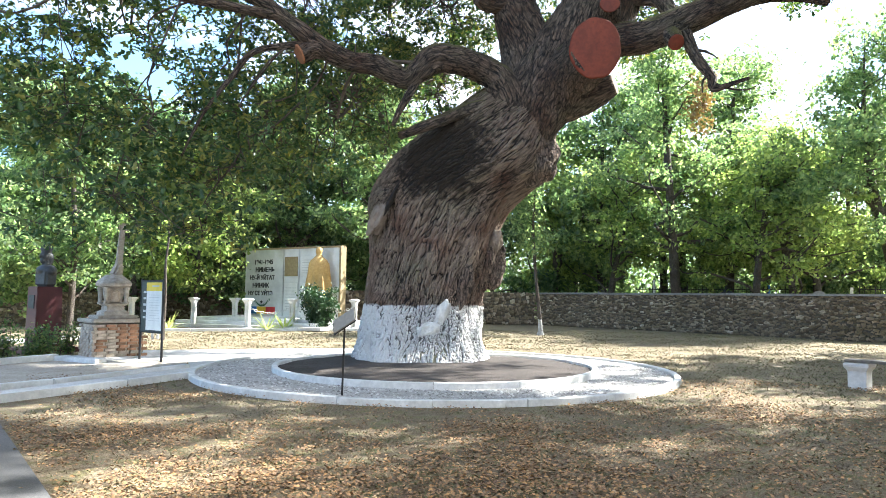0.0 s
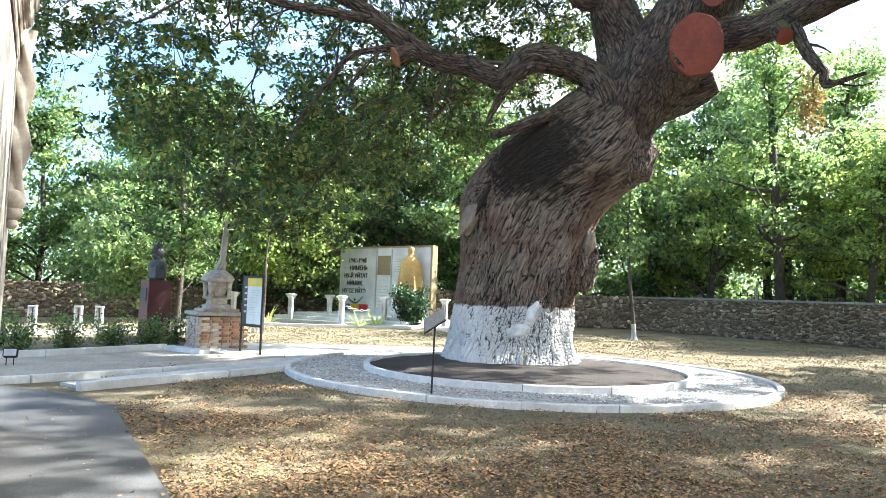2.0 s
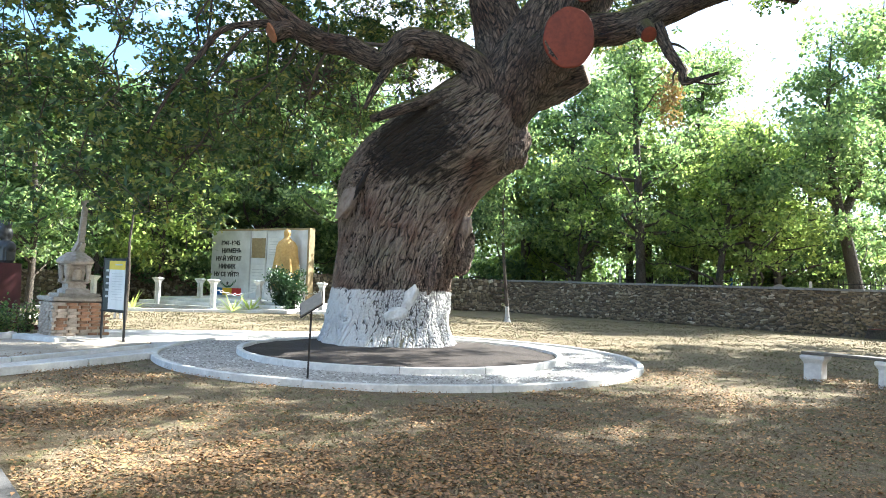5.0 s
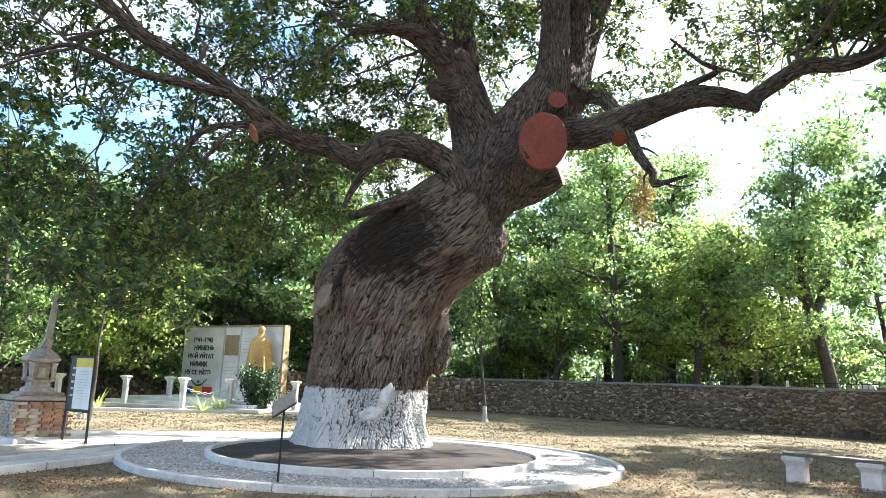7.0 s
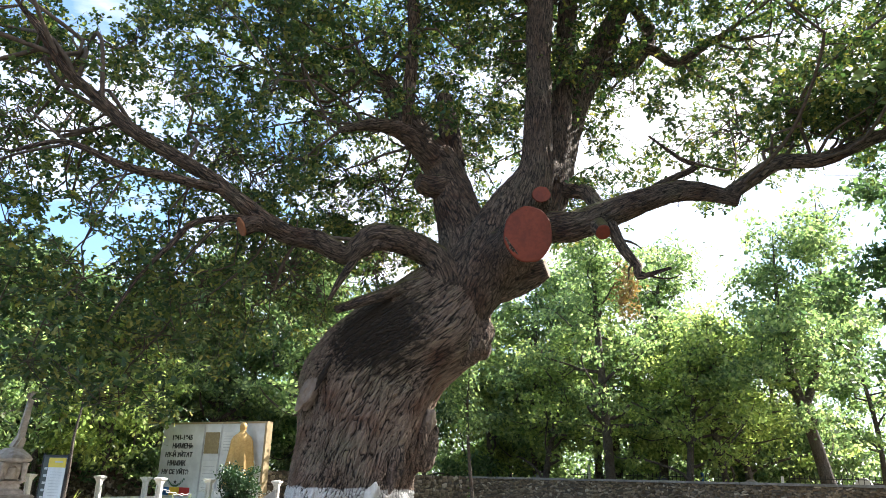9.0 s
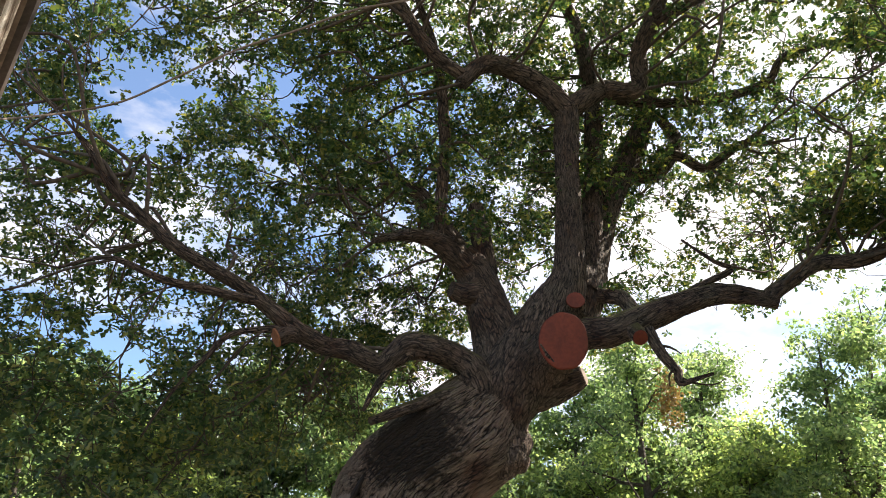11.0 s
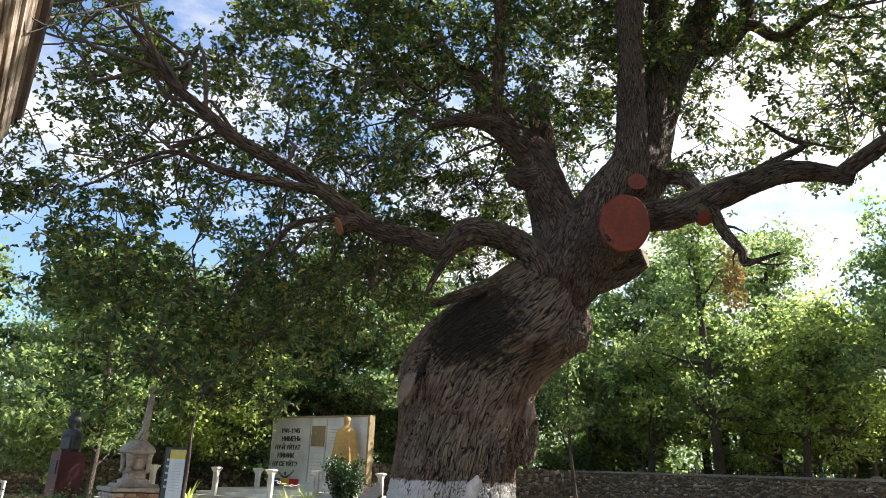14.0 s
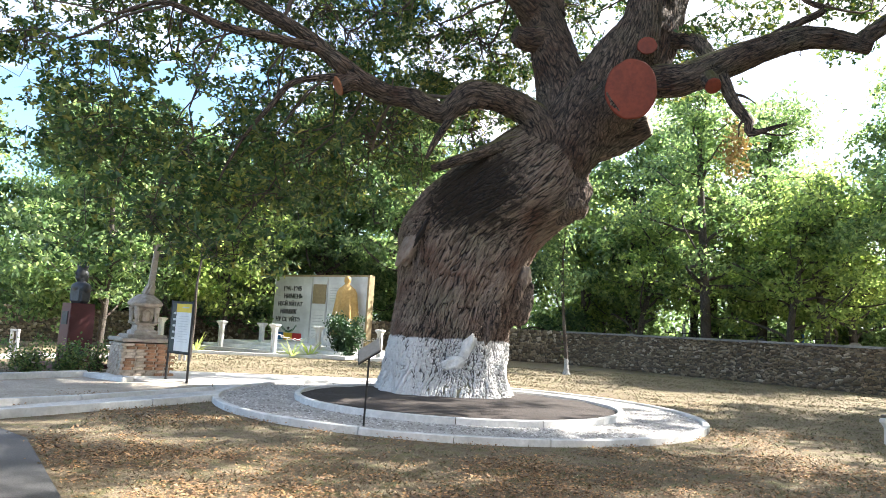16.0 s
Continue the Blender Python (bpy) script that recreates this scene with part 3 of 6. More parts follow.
def kerb_ring(name, r, h, w, count, label):
    """White-limed kerb stones in a circle, set end to end."""
    e = thing(name, label, "kerb", (*RING, 0), kind="structure")
    step = 2 * math.pi / count
    bm = bmesh.new()
    gap = 0.006 / r
    seg = 10
    rows = []
    for i in range(seg + 1):
        a = -step / 2 + gap + (step - 2 * gap) * i / seg
        rows.append([bm.verts.new((q * math.cos(a), q * math.sin(a), z)) for q, z in ((r - w / 2, -0.05), (r - w / 2, h - 0.012), (r - w / 2 + 0.012, h), (r + w / 2 - 0.012, h), (r + w / 2, h - 0.012), (r + w / 2, -0.05))])
    for a, b in zip(rows, rows[1:]):
        for k in range(5):
            bm.faces.new((a[k], b[k], b[k + 1], a[k + 1]))
    bm.faces.new(rows[0])
    bm.faces.new(rows[-1][::-1])
    bmesh.ops.recalc_face_normals(bm, faces=bm.faces)
    mesh = bpy.data.meshes.new("kerb_stone")
    bm.to_mesh(mesh)
    bm.free()
    rg = random.Random(count)
    for i in range(count):
        o = link("kerb_stone", mesh, M_WHITE, e)
        o.matrix_basis = pose(rg.uniform(-0.006, 0.006), rg.uniform(-0.006, 0.006), rg.uniform(-0.004, 0.004), rg.uniform(-0.06, 0.06), rg.uniform(-0.06, 0.06), 360 * i / count)
    return e


kerb_ring("kerb_outer", 5.0, 0.085, 0.13, 22, "white-limed outer kerb of the gravel ring")
kerb_ring("kerb_inner", 3.4, 0.145, 0.12, 14, "white-limed inner kerb round the soil bed")


def kerb_line(name, pts, h, w, label, length=2.2):
    e = thing(name, label, "kerb", (0, 0, 0), kind="structure")
    rg = random.Random(len(name))
    for (x0, y0), (x1, y1) in zip(pts, pts[1:]):
        d = math.hypot(x1 - x0, y1 - y0)
        k = max(1, round(d / length))
        mesh = bpy.data.meshes.new("kerb_stone")
        bm = box(d / k - 0.012, w, h + 0.06, (0, 0, -0.06), bevel=0.012)
        bm.to_mesh(mesh)
        bm.free()
        for i in range(k):
            t = (i + 0.5) / k
            o = link("kerb_stone", mesh, M_WHITE, e)
            o.matrix_basis = pose(x0 + (x1 - x0) * t, y0 + (y1 - y0) * t, rg.uniform(-0.004, 0.004), 0, 0, math.degrees(math.atan2(y1 - y0, x1 - x0)) + rg.uniform(-0.3, 0.3))
    return e


kerb_line("kerb_walk_near", [(-6.75, 10.15), (-5.46, 12.56), (-4.85, 13.95)], 0.1, 0.14, "white-limed kerb beside the walk")
kerb_line("kerb_walk_far", [(-8.75, 9.75), (-7.95, 10.7), (-6.75, 12.6), (-5.45, 15.6)], 0.09, 0.14, "white-limed kerb along the far side of the walk")
kerb_line("kerb_flower_bed", [(-11.3, 12.6), (-10.2, 14.13), (-9.0, 16.95)], 0.15, 0.16, "white-limed kerb of the flower bed")
kerb_line("kerb_shrine", [(-8.9, 16.9), (-7.6, 16.2)], 0.12, 0.3, "white concrete edging before the shrine")

# ---- the old oak ----
oak = thing("oak_tree", "huge old leaning oak with limewashed trunk base and red-painted cuts", "tree", (*OAK, 0.0))
OX, OY = OAK


def trunk_mesh():
    """Stations: height, middle, half width across the view, half depth."""
    rows = np.array([(-0.15, -0.43, 1.66, 2.25), (0.08, -0.43, 1.58, 2.12), (0.55, -0.44, 1.53, 1.85), (1.38, -0.42, 1.45, 1.5), (2.22, -0.35, 1.46, 1.38), (3.07, -0.25, 1.57, 1.4),
                     (3.79, -0.1, 1.72, 1.45), (4.23, 0.18, 1.87, 1.5), (4.68, 0.60, 2.06, 1.55), (5.12, 0.84, 2.0, 1.5), (5.57, 1.06, 1.76, 1.4), (5.94, 1.3, 1.55, 1.3), (6.32, 1.62, 1.36, 1.2), (6.75, 2.0, 1.18, 1.05), (7.15, 2.3, 0.8, 0.75)])
    na, nh = 760, 470
    z = np.linspace(rows[0, 0], rows[-1, 0], nh)
    zs = rows[:, 0]
    sm = [np.convolve(np.pad(np.interp(z, zs, rows[:, k]), 12, mode="edge"), np.ones(25) / 25, "valid") for k in (1, 2, 3)]
    v, flow, ridge = np.empty((nh, na, 3)), np.empty((nh, na, 3)), np.empty((nh, na))
    for i in range(nh):
        h = z[i]
        flare = max(0.0, 0.55 - h) / 0.7
        for j in range(na):
            a = 2 * math.pi * j / na
            ca, sa = math.cos(a), math.sin(a)
            turn = a - 0.05 * h - 0.022 * h * h
            cx, cy = 1.5 * math.cos(turn), 1.5 * math.sin(turn)
            lump = noise.noise((ca * 1.5, sa * 1.5, h * 0.55)) * 0.10 + noise.noise((ca * 3.2, sa * 3.2, h * 1.1 + 9)) * 0.05
            w = noise.noise((cx * 2.2, cy * 2.2, h * 1.7 + 30)) * 0.8
            w2 = noise.noise((cx * 6, cy * 6, h * 5.0 + 60)) * 0.42
            n1 = abs(noise.noise((cx * 14 + 1.3 * w + w2, cy * 14 - 1.3 * w + w2, h * 1.9 + 3)))
            n2 = abs(noise.noise((cx * 24 + w2, cy * 24 + 1.6 * w, h * 5.0 + 17)))
            e = noise.voronoi((cx * 22 + w * 3, cy * 22 + w2 * 2, h * 12 + 7))[0]
            block = min(1.0, max(0.0, 0.45 + 1.6 * noise.noise((cx * 0.7, cy * 0.7, h * 0.6 + 44))))
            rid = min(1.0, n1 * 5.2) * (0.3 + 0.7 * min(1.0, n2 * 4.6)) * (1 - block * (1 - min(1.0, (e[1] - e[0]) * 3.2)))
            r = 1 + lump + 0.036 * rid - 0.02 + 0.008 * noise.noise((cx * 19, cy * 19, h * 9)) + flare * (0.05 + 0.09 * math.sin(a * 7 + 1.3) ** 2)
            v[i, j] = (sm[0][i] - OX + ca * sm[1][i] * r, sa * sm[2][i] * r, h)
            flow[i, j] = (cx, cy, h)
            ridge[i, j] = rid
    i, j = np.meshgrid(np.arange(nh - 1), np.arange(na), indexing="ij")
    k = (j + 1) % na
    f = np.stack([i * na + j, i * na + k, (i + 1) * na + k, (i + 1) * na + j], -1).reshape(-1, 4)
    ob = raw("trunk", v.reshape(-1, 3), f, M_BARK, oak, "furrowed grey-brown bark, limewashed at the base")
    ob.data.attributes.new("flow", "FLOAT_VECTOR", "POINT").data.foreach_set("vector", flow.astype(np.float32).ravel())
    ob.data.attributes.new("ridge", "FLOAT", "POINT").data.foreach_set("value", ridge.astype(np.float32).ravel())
    return ob


trunk_mesh()


def swelling(name, at, size, turn, mat, label, rough=0.25, seed=0.0):
    """A knotty lump or flat scar set into the trunk."""
    bm = bmesh.new()
    bmesh.ops.create_icosphere(bm, subdivisions=5, radius=1.0)
    for q in bm.verts:
        n = q.co.normalized()
        q.co = n * (1 + rough * noise.noise(n * 1.7 + Vector((seed, 0, 0))) + rough * 0.35 * (1 - abs(noise.noise(n * 5 + Vector((seed, 3, 0)))) * 2))
    bmesh.ops.transform(bm, matrix=Matrix.Translation(Vector(at) - Vector((OX, OY, 0))) @ pose(0, 0, 0, *turn) @ Matrix.Diagonal((*size, 1)), verts=bm.verts)
    return part(name, bm, mat, oak, label, True)


swelling("burl", (1.1, 17.75, 2.45), (0.42, 0.5, 0.72), (0, 12, 0), M_BURL, "knotty round burl", 0.3, 1)
swelling("burl", (2.3, 17.5, 4.95), (0.5, 0.7, 0.62), (0, 20, 0), M_BURL, "bulging bark fold", 0.25, 5)
swelling("dead_wood", (1.3, 17.4, 2.95), (0.15, 0.22, 0.28), (0, 10, 0), M_SCAR, "pale bare dead wood", 0.3, 2)
swelling("bark_scar", (-1.5, 17.2, 3.6), (0.2, 0.4, 0.55), (0, 24, 20), M_SCAR, "smooth grey barkless scar", 0.3, 3)
# no recess is cut; a near-black lump paints the hollow's shade
swelling("hollow", (-1.2, 16.62, 3.85), (0.05, 0.12, 0.36), (0, 24, 0), M_HOLLOW, "dark lump for a hollow, its shade put into the colour", 0.3, 4)
swelling("bark_scar", (-0.05, 16.45, 1.1), (0.15, 0.1, 0.42), (0, 24, 0), M_LIMESCAR, "limewashed callus", 0.3, 6)
swelling("bark_scar", (-0.3, 16.31, 0.84), (0.24, 0.1, 0.15), (0, -20, 0), M_LIMESCAR, "limewashed callus", 0.3, 7)
swelling("bark_plate", (0.55, 16.52, 1.85), (0.15, 0.07, 0.45), (0, 12, 0), M_BURL, "raised bark plate", 0.3, 8)
SKELETON = []


def limb(points, name="limb", sides=None, label="", mat=None, crown=True):
    """A crooked limb of the oak, with furrows, through points (x, y, z, r) of the world."""
    big = max(p[3] for p in points)
    line = smooth_line(points, 0.05 if big > 0.2 else 0.12)
    sides = sides or (64 if big > 0.5 else 40 if big > 0.3 else 22 if big > 0.12 else 10)
    v, f, out = tube(line, sides)
    amp = 0.055 * min(1.0, big * 2.2)
    a = np.tile(np.arange(sides) * 2 * math.pi / sides, len(line))
    s = np.repeat(np.arange(len(line)) * (0.05 if big > 0.2 else 0.12), sides)
    seed = points[0][0] * 7 + points[0][2] * 3
    k = 1.2 + big * 9
    line_r = np.repeat(line[:, 3], sides)
    d = np.array([amp * (0.25 - 1.5 * abs(noise.noise((math.cos(p) * k, math.sin(p) * k, q * 1.8 + seed)))) + 0.5 * amp * noise.noise((math.cos(p) * 1.5, math.sin(p) * 1.5, q * 1.1 + seed)) * 2 for p, q in zip(a, s)])
    v = v + out * (d - 0.04 * line_r)[:, None] - np.array([OX, OY, 0])
    base = (len(line) - 1) * sides
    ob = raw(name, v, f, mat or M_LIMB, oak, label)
    run = np.repeat(np.concatenate([[0], np.cumsum(np.linalg.norm(np.diff(line[:, :3], axis=0), axis=1))]), sides) + seed
    wide = max(0.12, big)
    twist = a + 0.25 * run
    flow = np.stack([wide * np.cos(twist), wide * np.sin(twist), run], 1)
    ob.data.attributes.new("flow", "FLOAT_VECTOR", "POINT").data.foreach_set("vector", flow.astype(np.float32).ravel())
    bm = bmesh.new()
    bm.from_mesh(ob.data)
    bm.verts.ensure_lookup_table()
    bm.faces.new([bm.verts[base + j] for j in range(sides)])
    bm.to_mesh(ob.data)
    bm.free()
    if crown:
        SKELETON.append(line[:: 3 if big > 0.2 else 1])
    return ob


def cut_face(at, normal, r, mat=None, label="round saw cut painted red-brown", squash=1.0, turn=0.0, on=None):
    """A sawn face, slightly domed, with a rim of bark."""
    bm = bmesh.new()
    k = 40
    n = Vector(normal).normalized()
    m = Matrix.Translation(Vector(at) - Vector((OX, OY, 0))) @ n.to_track_quat("Z", "Y").to_matrix().to_4x4() @ pose(0, 0, 0, 0, 0, turn)
    rings = []
    for q, h in ((0.0, 0.02), (0.35, 0.022), (0.7, 0.012), (0.95, 0.004), (1.0, -0.03)):
        rings.append([bm.verts.new(m @ Vector((q * r * (1 + 0.07 * noise.noise((math.cos(6.283 * i / k) * 1.2, math.sin(6.283 * i / k) * 1.2, at[0])) * 2) * math.cos(2 * math.pi * i / k), q * r * squash * (1 + 0.06 * noise.noise((math.cos(6.283 * i / k) * 2, 3, math.sin(6.283 * i / k) * 2))) * math.sin(2 * math.pi * i / k), h))) for i in range(k)] if q else [bm.verts.new(m @ Vector((0, 0, h)))])
    for i in range(k):
        bm.faces.new((rings[0][0], rings[1][i], rings[1][(i + 1) % k]))
        for a, b in zip(rings[1:], rings[2:]):
            bm.faces.new((a[i], b[i], b[(i + 1) % k], a[(i + 1) % k]))
    return part("cut_face", bm, mat or M_CUT, on or oak, label)


# the two great stems and what they carry
limb([(1.5, 17.85, 5.5, 0.75), (1.95, 17.80, 6.5, 0.82), (2.14, 17.80, 7.57, 0.74), (1.84, 18.00, 8.86, 0.62), (1.48, 18.10, 9.88, 0.53), (0.92, 18.20, 10.67, 0.42), (0.32, 18.20, 11.45, 0.35), (-0.14, 18.20, 12.36, 0.28), (-0.68, 18.20, 12.81, 0.12)])
limb([(1.48, 18.00, 9.83, 0.41), (0.81, 17.60, 10.28, 0.34), (0.17, 17.20, 10.47, 0.24), (-0.58, 16.80, 10.29, 0.15), (-1.28, 16.40, 9.90, 0.08)])
limb([(0.41, 17.80, 10.88, 0.21), (0.46, 17.60, 12.05, 0.19), (0.52, 17.40, 13.48, 0.18), (0.33, 17.00, 15.46, 0.16), (-0.01, 16.60, 16.87, 0.13), (-0.6, 16.2, 18.4, 0.07)])
limb([(1.82, 18.30, 9.99, 0.35), (1.65, 18.40, 11.28, 0.30), (1.50, 18.50, 12.27, 0.22)], "broken_stub", crown=False)
limb([(1.7, 17.90, 9.2, 0.36), (1.16, 17.60, 9.06, 0.31), (0.81, 17.40, 9.11, 0.22)], "broken_stub", crown=False)
limb([(1.5, 17.7, 5.0, 0.8), (2.05, 17.6, 6.1, 0.95), (2.75, 17.40, 7.18, 0.95), (3.38, 17.20, 8.34, 0.78), (3.81, 17.00, 9.22, 0.54), (3.92, 16.90, 10.32, 0.38), (3.92, 16.80, 12.20, 0.35), (3.95, 16.70, 13.66, 0.37), (3.99, 16.60, 14.76, 0.39)])
limb([(3.98, 16.60, 14.45, 0.38), (3.37, 16.40, 15.01, 0.34), (2.42, 16.10, 15.42, 0.30), (1.48, 15.80, 15.36, 0.26), (0.84, 15.50, 14.38, 0.19)])
limb([(1.00, 15.60, 14.67, 0.19), (0.01, 15.20, 15.17, 0.19), (-0.68, 14.80, 15.99, 0.18), (-1.57, 14.30, 17.37, 0.17), (-2.42, 13.60, 19.78, 0.12)])
limb([(3.99, 16.60, 14.55, 0.36), (5.05, 16.50, 15.22, 0.29), (6.03, 16.40, 15.26, 0.26), (6.18, 16.20, 16.57, 0.25), (6.67, 16.00, 17.80, 0.24), (7.54, 15.60, 20.15, 0.20), (8.63, 15.00, 22.6, 0.10)])
limb([(6.46, 16.10, 17.18, 0.18), (7.68, 15.80, 18.11, 0.15), (9.44, 15.50, 19.09, 0.14), (11.07, 15.00, 19.67, 0.11), (12.87, 14.50, 20.38, 0.06)])
limb([(4.31, 17.60, 9.19, 0.53), (4.67, 17.90, 10.35, 0.35), (5.03, 18.20, 13.14, 0.30), (5.26, 18.40, 16.07, 0.28), (5.01, 18.40, 18.95, 0.25), (4.10, 18.20, 21.5, 0.12)])
limb([(3.0, 17.6, 7.2, 0.6), (3.6, 17.7, 8.0, 0.7), (4.19, 17.80, 8.94, 0.70), (4.92, 18.50, 10.83, 0.54), (5.60, 19.00, 12.86, 0.50), (6.44, 19.30, 14.56, 0.46), (7.22, 19.50, 16.35, 0.34), (7.85, 19.60, 18.44, 0.19), (8.18, 19.60, 20.60, 0.12)])
limb([(6.41, 19.30, 14.24, 0.26), (7.38, 19.20, 14.18, 0.23), (8.13, 19.20, 15.51, 0.24), (7.66, 19.30, 16.59, 0.12)])
limb([(7.46, 19.20, 15.01, 0.17), (8.19, 19.00, 14.76, 0.17), (8.86, 18.80, 14.25, 0.15), (9.93, 18.50, 14.99, 0.13), (10.65, 18.00, 14.77, 0.07)])
limb([(5.80, 18.40, 16.45, 0.13), (6.71, 18.40, 16.36, 0.15), (8.29, 18.20, 16.34, 0.16), (9.90, 18.00, 16.63, 0.16), (10.78, 17.60, 16.91, 0.14), (11.37, 17.20, 17.66, 0.12), (13.53, 16.50, 17.92, 0.06)])
limb([(7.80, 19.50, 18.5, 0.22), (8.93, 19.30, 18.28, 0.28), (9.52, 19.20, 19.27, 0.28), (9.43, 19.10, 20.78, 0.25), (10.06, 19.00, 22.16, 0.12)])
# the long arm to the right, its hanging twig and spurs
limb([(3.0, 17.40, 7.5, 0.6), (4.08, 16.90, 7.80, 0.42), (4.70, 16.60, 7.79, 0.38), (5.43, 16.40, 8.03, 0.38), (6.15, 16.20, 8.32, 0.34), (7.09, 16.00, 8.64, 0.28), (7.82, 15.80, 8.61, 0.24), (8.60, 15.60, 8.34, 0.17)])
limb([(8.30, 15.70, 8.45, 0.2), (9.02, 15.60, 8.97, 0.21), (9.69, 15.40, 9.37, 0.20), (10.64, 15.20, 9.41, 0.19), (12.07, 14.80, 10.00, 0.15), (13.51, 14.40, 10.35, 0.08)])
limb([(5.54, 16.20, 7.75, 0.16), (5.74, 16.00, 7.08, 0.14), (6.05, 15.90, 6.60, 0.11), (6.04, 15.80, 6.31, 0.08), (6.76, 15.60, 6.52, 0.03)], crown=False)
limb([(6.2, 16.20, 8.4, 0.13), (6.88, 16.10, 8.89, 0.09), (7.75, 16.00, 9.36, 0.075), (7.36, 16.00, 9.57, 0.055), (6.58, 16.00, 10.14, 0.025)])
limb([(4.75, 17.40, 9.1, 0.22), (5.25, 17.00, 8.85, 0.21), (5.46, 16.50, 8.07, 0.18)], crown=False)
limb([(6.05, 15.9, 6.5, 0.05), (6.3, 15.8, 6.35, 0.035), (6.75, 15.7, 6.28, 0.02), (7.0, 15.6, 6.4, 0.01)], crown=False)
limb([(6.0, 15.9, 6.75, 0.05), (5.8, 15.8, 6.5, 0.03), (5.75, 15.7, 6.2, 0.012)], crown=False)
limb([(5.6, 16.1, 7.3, 0.05), (5.95, 16.0, 7.25, 0.03), (6.2, 15.9, 7.05, 0.012)], crown=False)
# sawn stumps of limbs
last = limb([(1.9, 17.7, 5.9, 0.7), (2.55, 17.3, 6.6, 0.78), (3.05, 16.7, 6.98, 0.68), (3.31, 15.58, 7.1, 0.585)], "sawn_limb", crown=False)
cut_face((3.315, 15.43, 7.1), (-0.04, -0.98, -0.1), 0.585, squash=1.15, on=last)
last = limb([(3.92, 17.00, 8.30, 0.32), (3.84, 16.30, 8.46, 0.24)], "sawn_limb", crown=False)
cut_face((3.835, 16.27, 8.465), (-0.1, -0.97, 0.15), 0.23, on=last)
last = limb([(5.24, 16.50, 7.91, 0.26), (5.25, 15.90, 7.42, 0.19)], "sawn_limb", crown=False)
cut_face((5.25, 15.88, 7.405), (0.05, -0.8, -0.6), 0.185, on=last)
last = limb([(2.0, 17.7, 5.9, 0.45), (2.75, 17.5, 6.3, 0.5), (3.3, 17.3, 6.5, 0.47), (3.72, 17.05, 6.6, 0.38), (4.08, 16.9, 6.72, 0.24)], "sawn_limb", label="mossy sawn limb end", crown=False)
cut_face((4.09, 16.89, 6.725), (0.82, -0.5, 0.2), 0.225, M_SCAR, "grey weathered saw cut", on=last)
# the low arm to the left with its long slanting branch
last = limb([(1.85, 17.4, 5.2, 0.42), (1.62, 17.1, 6.1, 0.46), (1.42, 17.05, 6.7, 0.45), (1.17, 17.00, 6.96, 0.38), (0.46, 16.70, 7.18, 0.34), (-0.2, 16.40, 7.14, 0.34), (-0.6, 16.3, 6.82, 0.28), (-0.92, 16.20, 6.6, 0.26), (-1.50, 16.00, 6.80, 0.25), (-2.15, 15.80, 6.87, 0.24), (-2.77, 15.50, 7.04, 0.25), (-3.16, 15.30, 6.82, 0.21)])
cut_face((-3.17, 15.29, 6.815), (-0.75, -0.35, -0.45), 0.22, M_RAW, "fresh orange-brown saw cut", on=last)
limb([(-2.70, 15.55, 7.0, 0.25), (-3.69, 15.00, 7.68, 0.17), (-4.43, 14.60, 8.03, 0.16), (-5.38, 14.10, 8.41, 0.14), (-6.03, 13.80, 8.90, 0.12), (-6.62, 13.40, 9.33, 0.11), (-7.09, 13.00, 9.98, 0.08), (-7.42, 12.80, 10.33, 0.04)])
limb([(-2.97, 15.40, 7.10, 0.1), (-4.03, 15.00, 6.78, 0.07), (-4.40, 14.60, 6.09, 0.055), (-4.77, 14.10, 5.22, 0.04), (-5.02, 13.60, 4.23, 0.02)])
limb([(-3.43, 15.10, 7.56, 0.12), (-4.53, 14.40, 7.53, 0.10), (-5.36, 13.90, 7.51, 0.09), (-6.31, 13.40, 7.72, 0.06), (-6.95, 12.80, 7.20, 0.03)])
limb([(-0.60, 16.20, 6.6, 0.11), (-0.96, 16.00, 5.87, 0.085), (-1.14, 15.80, 5.41, 0.045)], crown=False)
limb([(1.5, 17.2, 6.3, 0.26), (0.56, 16.80, 6.03, 0.18), (-0.11, 16.40, 5.66, 0.15), (-0.98, 16.00, 5.21, 0.10)], label="flat grey dead limb", crown=False)

# boughs, twigs and leaves of the crown
SK = np.vstack(SKELETON)
SK = SK[SK[:, 2] > 7.0]


OPENINGS = [((-3.5, 18.1, 2.5), (8.5, 23.2, 13.8), 1.35), ((-4.0, 8.6, 8.0), (-9.6, 20.0, 16.5), 1.25), ((-4.6, 12.5, 6.6), (-6.5, 19.0, 8.6), 0.75), ((3.5, 15.0, 9.6), (6.0, 22.0, 12.0), 0.9), ((7.5, 14.0, 6.0), (9.5, 20.0, 9.0), 2.0)]


